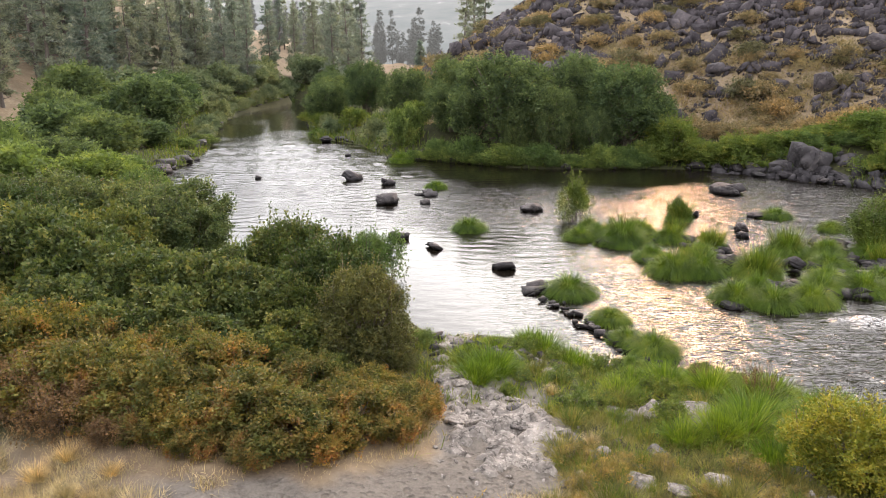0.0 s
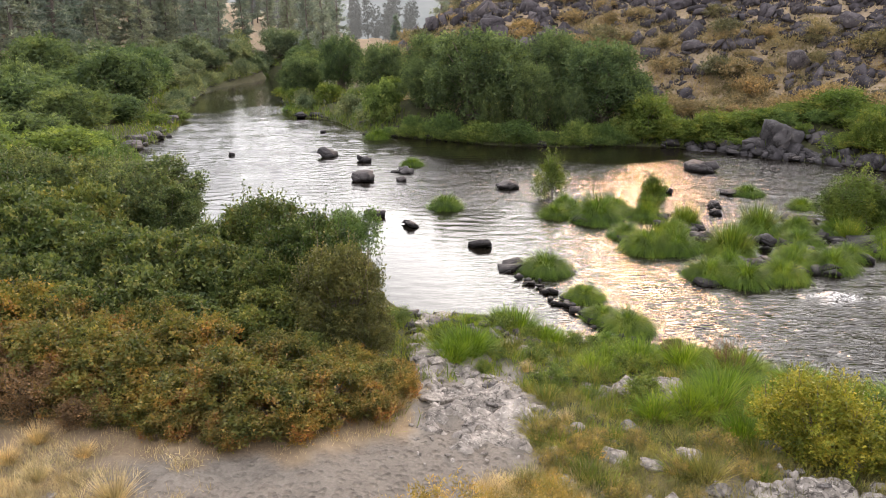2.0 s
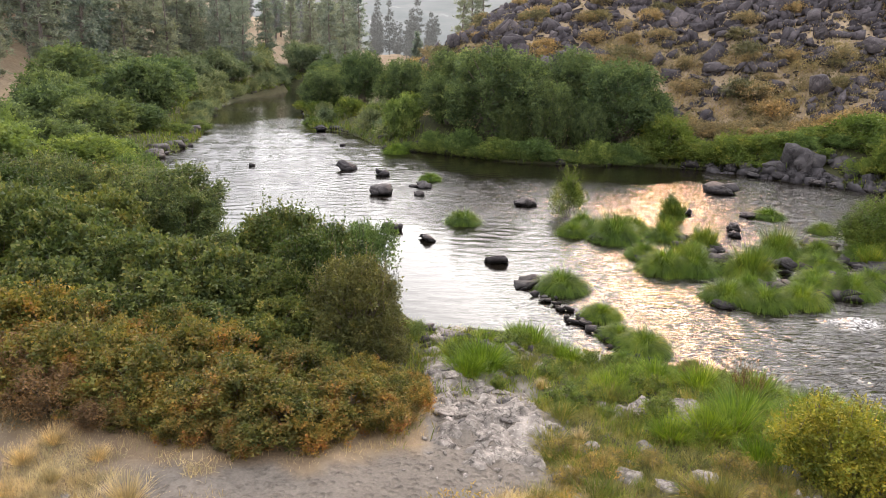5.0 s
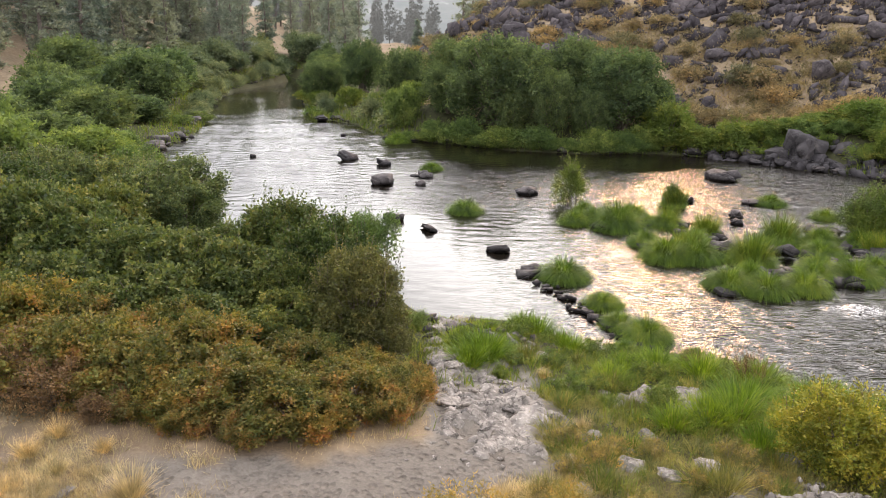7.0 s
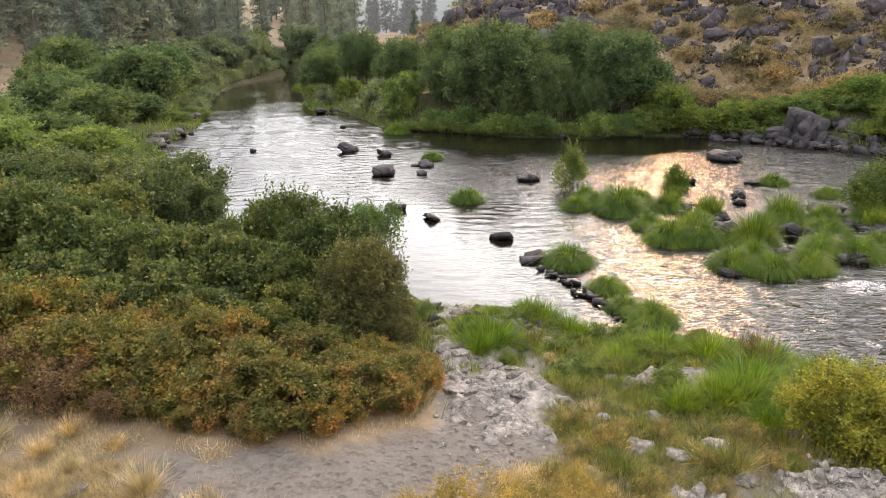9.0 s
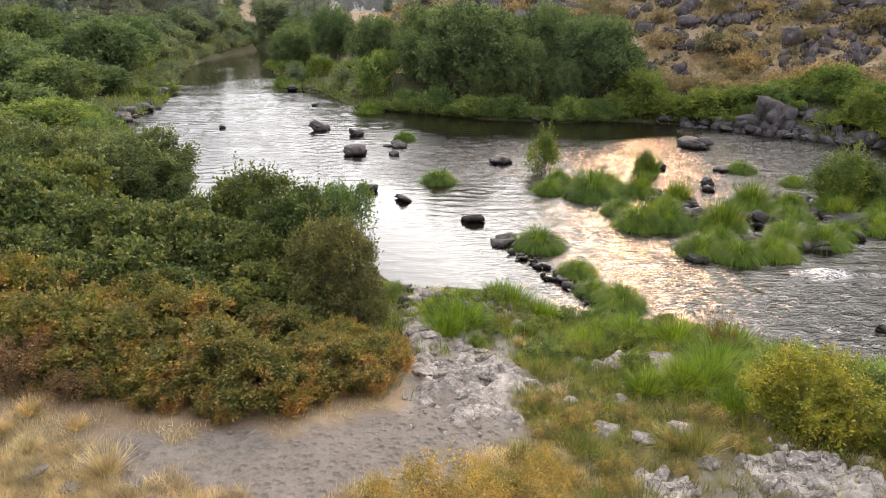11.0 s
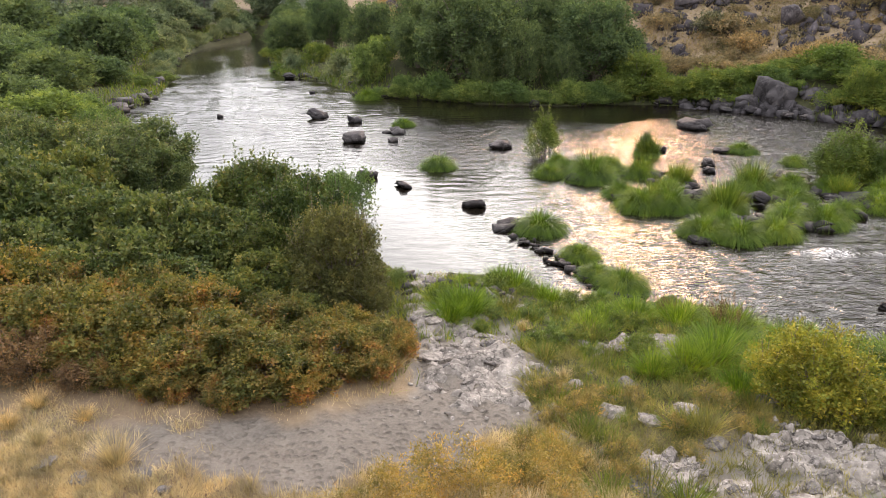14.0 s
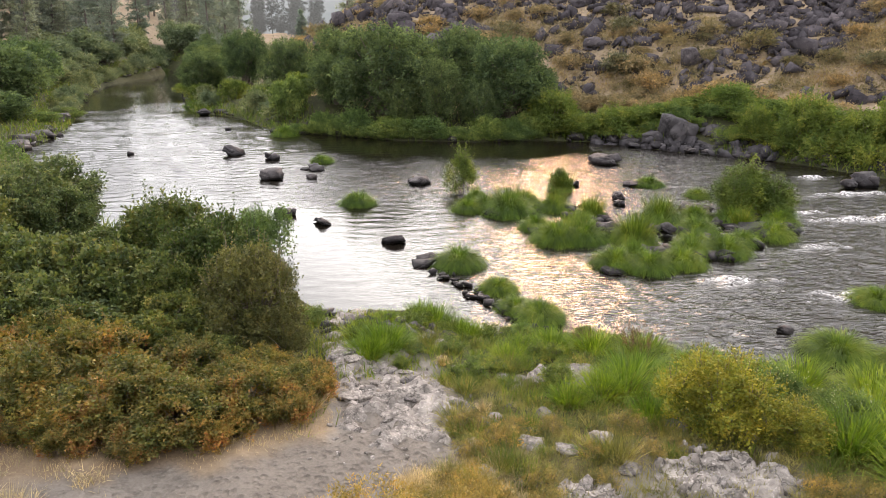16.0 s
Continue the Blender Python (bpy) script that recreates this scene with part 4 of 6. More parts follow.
plant(wil2, [(-16.5, 33.5, 1.2, 0.71), (-18.2, 40, 0.9, 0.59), (-29, 41, 1.7, 0.91), (-20.2, 55, 0.7, 0.39), (-20.4, 60, 0.8, 0.45), (-31, 36, 1.7, 0.97), (-22.5, 31.5, 1.5, 0.87), (-17.5, 28, 1.4, 0.8), (-31.5, 141, 1.3, 0.55), (-36, 146, 1.8, 0.77), (-27.5, 29.5, 1.5, 0.91), (-19.5, 25, 1.4, 0.77)], "light willows on the left bank", seed=11)
tall = shrub("willow_shrub", "tall yellow-green willow shrub at the far water's edge", "shrub", M_GOLD, 41, 1.5, 1.4, 2.8, 1300, 9, 0.36, 0.14, 0.062, 14, low=0.05, r0=0.03, dome=True, shoots=40, open_at=-0.45)
plant(tall, [(15.3, 47.2, 1.0, 0.70), (17.2, 46.1, 1.0, 0.64), (19.0, 45.4, 0.85, 0.70), (25.6, 39.2, 0.85, 1.0), (27.2, 37.2, 1.1, 1.0), (28.6, 34.6, 1.0, 0.85), (30.4, 33.6, 0.85, 1.0), (29.4, 31.0, 0.6, 1.0), (32.4, 31.0, 1.1, 1.1), (34.5, 27.6, 1.1, 1.1), (22.8, 44.4, 0.7, 0.6), (20.9, 45.1, 0.7, 0.62)], "tall willows on the far bank", seed=19, vary=0.32)
low = shrub("willow_shrub", "low yellow-green willow shrub on the far bank", "shrub", M_GOLD, 35, 1.5, 1.3, 1.7, 900, 8, 0.38, 0.15, 0.065, 12, low=0.05, r0=0.03, dome=True, open_at=-0.4)
plant(low, [(15.6, 46.9, 1.0, 0.62), (17.4, 46.2, 1.0, 0.62), (19.3, 45.4, 1.0, 0.68), (16.8, 48.2, 1.1, 0.55), (18.8, 47.4, 1.0, 0.5), (20.8, 46.5, 1.0, 0.45), (22.6, 45.7, 1.0, 0.42), (24.4, 44.6, 1.0, 0.42), (26.2, 43.2, 1.2, 0.55), (25.5, 39.7, 0.9, 0.42), (25.9, 41.4, 1.1, 0.51), (24.9, 43.5, 1.1, 0.51), (23.2, 44.4, 1.0, 0.51), (27.0, 42.2, 1.1, 0.51), (26.6, 38.6, 1.1, 0.51), (27.6, 40.8, 1.2, 0.55), (28.0, 36.6, 1.1, 0.51), (29.0, 38.6, 1.2, 0.55), (29.2, 34.0, 1.1, 0.51), (30.4, 36.0, 1.2, 0.55), (30.6, 31.0, 1.1, 0.51), (31.8, 33.2, 1.2, 0.55), (32.4, 28.2, 1.2, 0.55), (33.6, 30.4, 1.2, 0.55), (30.8, 40, 1.2, 0.55), (35, 26.5, 1.3, 0.55), (-5.4, 62.6, 0.9, 0.9), (-8.4, 68, 1.0, 1.0), (-12.6, 74, 1.1, 1.0), (-15.0, 82, 1.1, 1.0), (-2.0, 57, 1.1, 1.2)], "low willows on the far bank", seed=12, vary=0.32)
under = shrub("willow_shrub", "low dark green willow shrub under the alders", "shrub", M_WILLOW, 38, 1.5, 1.3, 1.6, 800, 8, 0.38, 0.15, 0.07, 11, low=0.05, r0=0.03, dome=True)
plant(under, [(21.2, 44.4, 0.8, 0.8), (22.8, 43.7, 0.8, 0.8), (24.6, 42.8, 0.8, 0.75), (-2.8, 53.5, 1.1, 1.3), (-0.4, 51.0, 0.9, 1.0), (1.8, 49.2, 0.8, 0.9), (4.2, 47.8, 0.9, 0.8), (6.4, 47.2, 0.9, 0.8), (8.4, 46.4, 0.9, 0.8), (10.6, 46.4, 0.9, 0.8), (12.2, 46.6, 0.9, 0.8), (13.6, 47.3, 0.9, 0.8)], "willows under the alders", seed=14, vary=0.4)
lip = [(14.0, 46.5), (12.9, 46.2), (11.8, 46.1), (10.6, 45.9), (9.5, 45.7), (8.4, 46.0), (7.3, 46.3), (6.1, 46.6), (5.0, 46.9), (3.9, 47.3), (2.7, 48.0), (1.6, 48.8), (0.4, 49.6), (-0.9, 50.2), (-2.2, 50.8)]
plant(copy_thing(under, Matrix.Identity(4)), [(x, y, 0.5 + 0.12 * math.sin(5 * x), 0.75) for x, y in lip], "willows along the lip of the far bank", seed=31, vary=0.3)
bleak = shrub("dry_brush", "straw and orange dry brush above the willows", "shrub", M_BRUSH, 39, 1.4, 1.3, 1.3, 800, 8, 0.36, 0.16, 0.05, 11, low=0.02, r0=0.02)
plant(bleak, [(16.2, 50.6, 1.15, 0.8), (18.0, 50.0, 1.15, 0.8), (20.2, 49.4, 1.15, 0.8), (22.4, 48.4, 1.15, 0.8), (24.6, 47.4, 1.15, 0.8), (26.4, 45.8, 1.15, 0.8), (28.2, 44.2, 1.15, 0.8), (30, 42.4, 1.15, 0.8), (31.8, 40.2, 1.15, 0.8), (33, 38, 1.15, 0.8), (34.2, 35.6, 1.15, 0.8), (19, 51.6, 1.15, 0.8), (21.4, 50.8, 1.15, 0.8), (25.4, 48.9, 1.15, 0.8), (28.8, 46.0, 1.15, 0.8), (32.4, 42.2, 1.15, 0.8), (23.2, 50.6, 1.15, 0.8)], "dry brush above the willows", seed=15, vary=0.35)

def shore_row(line, step, inland, seed):
    """Spots a little inland of a stretch of the bank."""
    r = np.random.default_rng(seed)
    out = []
    for (ax, ay), (bx, by) in zip(line[:-1], line[1:]):
        n = max(1, int(math.hypot(bx - ax, by - ay) / step))
        for k in range(n):
            t = (k + r.uniform(0.2, 0.8)) / n
            out.append((ax + (bx - ax) * t + inland[0] * r.uniform(0.6, 1.6), ay + (by - ay) * t + inland[1] * r.uniform(0.6, 1.6), r.uniform(0.65, 1.05), r.uniform(0.7, 1.0)))
    return out


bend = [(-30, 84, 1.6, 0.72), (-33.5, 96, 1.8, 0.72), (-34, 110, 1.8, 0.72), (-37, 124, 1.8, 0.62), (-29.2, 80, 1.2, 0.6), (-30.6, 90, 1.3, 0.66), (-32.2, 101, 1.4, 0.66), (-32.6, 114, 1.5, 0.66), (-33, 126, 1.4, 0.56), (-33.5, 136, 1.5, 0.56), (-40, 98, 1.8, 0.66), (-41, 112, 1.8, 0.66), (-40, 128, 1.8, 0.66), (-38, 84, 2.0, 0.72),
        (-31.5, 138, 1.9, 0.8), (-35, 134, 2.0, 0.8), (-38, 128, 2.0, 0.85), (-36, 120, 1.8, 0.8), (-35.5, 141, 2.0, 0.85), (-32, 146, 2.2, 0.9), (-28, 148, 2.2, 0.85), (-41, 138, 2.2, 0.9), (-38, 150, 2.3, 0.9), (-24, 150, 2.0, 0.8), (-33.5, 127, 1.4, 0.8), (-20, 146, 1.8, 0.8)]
# The pale grey-green of these upstream willows stands in for haze.
hazy_willow = shrub("willow_shrub", "willow shrub at the river bend, smoke haze in its grey-green", "shrub", M_HAZY_WILLOW, 42, 1.7, 1.7, 2.6, 900, 8, 0.44, 0.20, 0.10, 13, low=0.1, r0=0.04, dome=True)
plant(hazy_willow, bend, "willows at the bend", seed=28, vary=0.2)
bankside = shrub("bankside_shrub", "low willow overhanging the water, hazed grey-green", "shrub", M_HAZY_WILLOW, 36, 1.5, 1.5, 1.7, 480, 6, 0.42, 0.20, 0.10, 9, low=0.05, r0=0.03)
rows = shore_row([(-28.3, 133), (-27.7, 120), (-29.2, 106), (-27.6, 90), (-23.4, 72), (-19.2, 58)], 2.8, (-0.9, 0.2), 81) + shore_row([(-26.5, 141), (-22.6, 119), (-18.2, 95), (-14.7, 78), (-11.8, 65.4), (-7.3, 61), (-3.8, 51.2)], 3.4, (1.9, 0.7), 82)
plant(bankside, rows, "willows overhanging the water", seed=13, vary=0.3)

spots = [s for s in shore_row([(45, 15), (31, 26), (27.8, 31.2), (25.9, 36), (23.7, 38.3), (20.5, 41.2), (18.7, 44.6), (14.4, 46.1)], 2.1, (0.9, 0.8), 83) if not 20.3 < s[0] < 24.3] + [(19.9, 43.6, 0.5, 0.9), (23.2, 42.0, 0.45, 1.2), (25.2, 40.0, 0.7, 1.2), (21.2, 44.0, 0.7, 1.3)]
edge = shrub("bankside_shrub", "yellow-green willow hanging over the far water's edge", "shrub", M_GOLD, 37, 1.5, 1.4, 1.5, 620, 7, 0.40, 0.15, 0.065, 11, low=0.02, r0=0.03)
plant(edge, spots, "willows along the far water's edge", seed=17, vary=0.3)

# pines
def pine(seed, h, label="tall pine on the canyon slope, hazed grey-green", category="tree", mat=M_HAZED_PINE, bark=M_PINEBARK, limbs_n=100, per=4, big=1.0):
    r = np.random.default_rng(seed)
    root = new("pine_tree")
    tagged(root, label, category)
    z = np.linspace(-0.5, h, 9)
    bend = np.stack([0.012 * h * np.sin(z * 0.3 + seed), 0.012 * h * np.cos(z * 0.25 + seed), z], -1)
    v, q = tube(bend, 0.016 * h * np.linspace(1, 0.12, 9), 6)
    limbs, at, way = [(v, q)], [], []
    for k in range(limbs_n):
        f = r.uniform(0.10, 0.99) if k > 8 else r.uniform(0.05, 0.2)
        zz, a = f * h, r.uniform(0, 2 * math.pi)
        reach = h * (0.035 + 0.135 * (1 - f) ** 0.8) * r.uniform(0.55, 1.15) * (0.55 if f < 0.2 else 1)
        d = np.array([math.cos(a), math.sin(a), r.uniform(-0.28, 0.12)])
        tip = np.array([0, 0, zz]) + d * reach + [0, 0, 0.12 * reach]
        pts = np.stack([np.array([0, 0, zz]), np.array([0, 0, zz]) + d * reach * 0.55, tip])
        limbs.append(tube(pts, [0.05, 0.035, 0.012], 3))
        if k <= 8 and f < 0.08:
            continue
        m = int((6 + 11 * (1 - f)) / big ** 1.5)
        t = r.uniform(0.3, 1.05, m)[:, None]
        at.append(pts[0] + (pts[2] - pts[0]) * t + r.normal(0, 0.09 * reach + 0.10, (m, 3)) * [1, 1, 0.55])
        way.append(unit(d + r.normal(0, 0.45, (m, 3)) + [0, 0, 0.25]))
    at, way = np.concatenate(at), np.concatenate(way)
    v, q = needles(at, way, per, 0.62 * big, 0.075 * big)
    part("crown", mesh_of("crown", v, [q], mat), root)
    v, q = join(limbs)
    part("trunk", mesh_of("trunk", v, [q], bark, True), root)
    return root


def below_skyline(spots):
    """Lowers the pines towards the open gap upstream, where the sky stands over the river."""
    out = []
    for x, y, sc, *rest in spots:
        d, az = math.hypot(x, y), math.degrees(math.atan2(x, y))
        most = math.tan(radians(5.2 + 0.8 * max(-21 - az, 0))) * d + 6.5 - gz(x, y)
        if most / 16 > 0.4:
            out.append((x, y, min(sc, most / 16), *rest))
    return out


def stand(spots, seeds, group):
    spots = below_skyline(spots)
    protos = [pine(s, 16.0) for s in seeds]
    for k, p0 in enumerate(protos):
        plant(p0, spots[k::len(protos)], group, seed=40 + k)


r2 = np.random.default_rng(21)
spots = []
while len(spots) < 130:
    y = r2.uniform(68, 215)
    x = -0.66 * y + r2.uniform(0, 1) * (0.66 * y - 0.15 * y + 8)
    d, side = to_line(np.array([x]), np.array([y]), LEFT_HILL)
    if side[0] > 0 and d[0] > 5 + 0.10 * max(y - 120, 0) or shore(np.array([x]), np.array([y]))[0] < 6:
        continue
    if any((x - a) ** 2 + (y - b) ** 2 < 12 for a, b, *_ in spots):
        continue
    spots.append((x, y, r2.uniform(0.85, 1.35)))
for k in range(24):
    az, d = radians(r2.uniform(-34, -15)), r2.uniform(140, 215)
    spots.append((d * math.sin(az), d * math.cos(az), r2.uniform(0.95, 1.4)))
for k in range(40):                                # the front row along the foot of the slope
    az, d = radians(-33 + 22.5 * (k + r2.uniform(-0.4, 0.4)) / 33), r2.uniform(104, 138)
    spots.append((d * math.sin(az), d * math.cos(az), r2.uniform(0.9, 1.45)))
spots = [q for q in spots if shore(np.array([q[0]]), np.array([q[1]]))[0] > 4.5]
spots += [(-44, 62, 1.0), (-50, 70, 1.1), (-47, 76, 0.95), (-55, 78, 1.2), (-52, 86, 1.0), (-60, 90, 1.15), (-57, 70, 1.1), (-63, 82, 1.0)]
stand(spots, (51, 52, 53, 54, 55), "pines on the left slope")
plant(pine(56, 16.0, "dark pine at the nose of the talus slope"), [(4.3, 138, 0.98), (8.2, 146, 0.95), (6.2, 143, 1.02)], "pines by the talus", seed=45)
plant(pine(57, 9.0, "small lone pine on the dry flat"), [(-4.2, 135, 0.85)], seed=46)


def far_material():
    """Pines beyond the bend, part of the distance: smoke haze put into their grey and a glow."""
    m, n, l, p = material("hazed_far_pines")
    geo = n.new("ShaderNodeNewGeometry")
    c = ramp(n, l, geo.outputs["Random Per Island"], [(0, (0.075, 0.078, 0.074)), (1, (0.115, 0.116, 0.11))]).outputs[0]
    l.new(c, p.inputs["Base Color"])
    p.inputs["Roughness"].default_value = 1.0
    # The faint emission stands in for haze in front of the trees.
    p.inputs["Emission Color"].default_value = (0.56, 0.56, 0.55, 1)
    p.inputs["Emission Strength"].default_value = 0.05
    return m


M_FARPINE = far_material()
r8 = np.random.default_rng(62)
spots = []
while len(spots) < 95:
    y = r8.uniform(190, 330)
    x = y * r8.uniform(-0.46, 0.0)
    if shore(np.array([x]), np.array([y]))[0] < 5 or any((x - a) ** 2 + (y - b) ** 2 < 9 for a, b, *_ in spots):
        continue
    spots.append((x, y, r8.uniform(0.55, 0.95), r8.uniform(0.95, 1.2)))
spots = below_skyline(spots)
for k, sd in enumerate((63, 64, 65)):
    plant(pine(sd, 16.0, "distant pine, smoke haze put into its pale colour", mat=M_FARPINE, bark=M_FARPINE, limbs_n=90, per=5, big=1.5), spots[k::3], "distant pines", seed=47 + k)

# ---- rocks ----
def rocks(name, label, category, mat, spots, seeds, group, flat=0.62, rough=0.45, detail=3, sink=0.3, level=None, blocky=False, tilt=0.12, grown=False):
    """Stones of several shapes: (x, y, width, height scale)."""
    shapes = []
    for s in seeds:
        v, f = (boulder if grown else lump)(s, detail, flat, rough, blocky)
        shapes.append(mesh_of(name, v * 0.5, [f], mat, False))
    r = np.random.default_rng(seeds[0] + 500)
    for k, s in enumerate(spots):
        x, y, w = s[:3]
        hs = s[3] if len(s) > 3 else 1.0
        z = (gz(x, y) if level is None else level) + w * flat * hs * (0.5 - sink)
        ob = new(name, shapes[k % len(shapes)])
        ob.matrix_basis = Matrix.LocRotScale((x, y, z), Euler((r.normal(0, tilt), r.normal(0, tilt), r.uniform(0, 6.28))), (w, w, w * hs))
        tagged(ob, label, category, group)


rocks("river_rock", "dark wet boulder standing in the river", "rock", M_RIVER,
      [(-5.4, 41.4, 1.5, 0.8), (-2.7, 34.1, 1.4, 0.75), (-3.1, 39.5, 0.95), (-1.6, 26.6, 0.6), (-1.95, 26.9, 0.5), (-0.3, 25.1, 0.9, 0.55), (2.0, 22.4, 0.8, 0.6), (2.65, 19.95, 1.05, 0.45),
       (-0.6, 36.0, 0.9, 0.7), (-0.9, 33.8, 0.6), (-1.25, 36.2, 0.6, 0.5), (-11.1, 41.7, 0.45), (-7.2, 52.8, 0.45), (4.2, 32.1, 1.1, 0.8), (12.3, 28.1, 0.7), (11.8, 26.9, 0.6), (15.0, 36.9, 1.9, 0.6),
       (11.3, 30.9, 0.6), (14.1, 30.8, 0.9, 0.6), (10.47, 13.75, 0.35), (8.1, 18.5, 0.8, 0.5), (9.7, 22.8, 0.9)], (71, 72, 73, 74, 75), "boulders in the river", flat=0.66, level=0.0, grown=True, rough=0.6, tilt=0.2)
rocks("flat_rock", "flat grey rock ledge between the sedges of the islet", "rock", M_RIVER,
      [(14.8, 22.0, 1.8, 0.5), (14.5, 25.5, 1.4, 0.55), (11.9, 22.8, 0.7, 0.9), (10.4, 20.2, 0.9, 0.6), (6.2, 25.6, 0.8, 0.9), (12.2, 19.3, 0.7, 0.9), (9.8, 22.6, 0.8, 0.9)], (76, 77, 78), "ledges of the islet", level=0.02, grown=True)
rocks("shore_rock", "grey angular rock along the water's edge", "rock", M_RIVER,
      [(-1.2, 52.1, 1.5), (-0.2, 51.6, 1.0), (-10.4, 62.9, 1.6, 0.7), (-9.2, 63.8, 1.3, 0.7), (-18.4, 46.5, 1.6, 0.7), (-18.0, 44.4, 1.8, 0.6), (-18.2, 49.0, 1.6, 0.7), (-19.4, 52.3, 1.4, 0.7), (-20.0, 57.5, 1.5), (-17.6, 41.8, 1.4, 0.7), (-22.6, 68, 1.6), (-25.4, 80, 1.6),
       (16.5, 45.7, 1.2), (17.6, 45.1, 1.0), (18.7, 44.4, 1.2), (19.6, 43.2, 1.1), (20.3, 42.4, 1.2), (23.0, 40.0, 1.1), (21.8, 39.9, 0.8, 0.9), (19.2, 42.4, 1.0, 0.6), (20.6, 41.9, 1.2, 0.7), (22.6, 40.5, 0.7), (24.9, 38.4, 1.2), (24.1, 29.1, 0.95), (25.3, 29.5, 1.3), (26.9, 35.9, 1.2), (27.7, 35.3, 1.5), (28.6, 32.2, 1.4)],
      (79, 80, 81, 82), "rocks along the banks", level=0.1, grown=True)
rocks("crag", "large blocky grey boulder at the foot of the far bank", "boulder", M_CRAG, [(22.2, 42.4, 3.1, 0.95), (24.0, 41.0, 2.1, 1.1), (20.8, 43.0, 1.8, 0.75), (23.1, 42.6, 1.7, 0.9), (21.3, 43.5, 1.6, 1.0), (24.9, 41.3, 1.4, 1.0), (19.6, 43.9, 1.3, 0.7)], (83, 84, 86), "blocky boulders on the far bank", flat=0.85, sink=0.2, level=0.1, detail=3, rough=0.45, blocky=True, grown=True)
r11 = np.random.default_rng(43)
fx = r11.uniform(17.5, 25.3, 260)
fy = 43.2 - 0.95 * (fx - 18.5) + 4.2 * r11.uniform(size=260) ** 1.5
FOOT = (fx, fy, 0.25 + 0.75 * r11.uniform(size=260) ** 2)
r3 = np.random.default_rng(33)
line = [(3.05 + 1.75 * t + r3.normal(0, 0.16), 18.9 - 4.4 * t + r3.normal(0, 0.25), r3.uniform(0.12, 0.32), r3.uniform(0.5, 0.9)) for t in np.linspace(0, 1, 46)]
rocks("bar_stone", "dark wet stone in the bar across the shallows", "stone", M_RIVER, line, (87, 88, 89), "stones of the bar", detail=2, level=0.03)
slabs = [(4.4, 11.05, 0.95, 0.6), (3.6, 11.0, 0.7, 0.5), (0.2, 10.5, 0.6, 0.5), (0.75, 11.7, 0.5, 0.5), (2.78, 8.55, 0.5, 0.6), (3.05, 10.8, 0.5, 0.6),
         (2.9, 7.1, 0.6, 0.5), (2.6, 6.6, 0.6, 0.5), (5.8, 7.3, 0.7, 0.5), (3.9, 7.7, 0.4, 0.5), (1.5, 11.3, 0.45, 0.6),
         (0.3, 12.4, 0.5, 0.7), (0.1, 14.4, 0.6, 0.8), (0.35, 15.0, 0.7, 0.8), (0.0, 13.6, 0.5, 0.7), (1.9, 13.6, 0.5, 0.8), (2.2, 13.2, 0.4, 0.8), (0.45, 15.7, 0.7, 0.7), (1.1, 9.0, 0.6, 0.4)]
rocks("rock_slab", "pale grey weathered rock slab on the bank", "rock", M_PALE, slabs, (90, 91, 92, 93, 94), "pale slabs on the near bank", flat=0.5, rough=0.6, detail=4, sink=0.32)
r9 = np.random.default_rng(39)
loose = []
while len(loose) < 46:
    x, y = r9.uniform(1.2, 6.2), r9.uniform(6.1, 12.5)
    if r9.uniform() < smooth(np.array([y]), 7.0, 12.0)[0] * 0.8 or path_mask(np.array([x]), np.array([y]))[0] > 0.4:
        continue
    loose.append((x, y, 0.12 + 0.34 * r9.uniform() ** 2, r9.uniform(0.5, 0.9)))
rocks("loose_stone", "pale grey angular stone lying in the grass", "stone", M_PALE, loose, (97, 98, 99), "loose stones on the near bank", flat=0.6, sink=0.25)
rocks("trail_stone", "brown stone beside the sandy path", "stone", M_PALE, [(-4.05, 7.15, 0.3, 0.6), (-4.6, 7.5, 0.35, 0.4), (-3.0, 6.9, 0.2), (-3.3, 7.2, 0.25, 0.5), (3.2, 8.3, 0.35, 0.6), (2.2, 9.3, 0.3), (1.9, 8.5, 0.25)], (95, 96), "stones by the path")


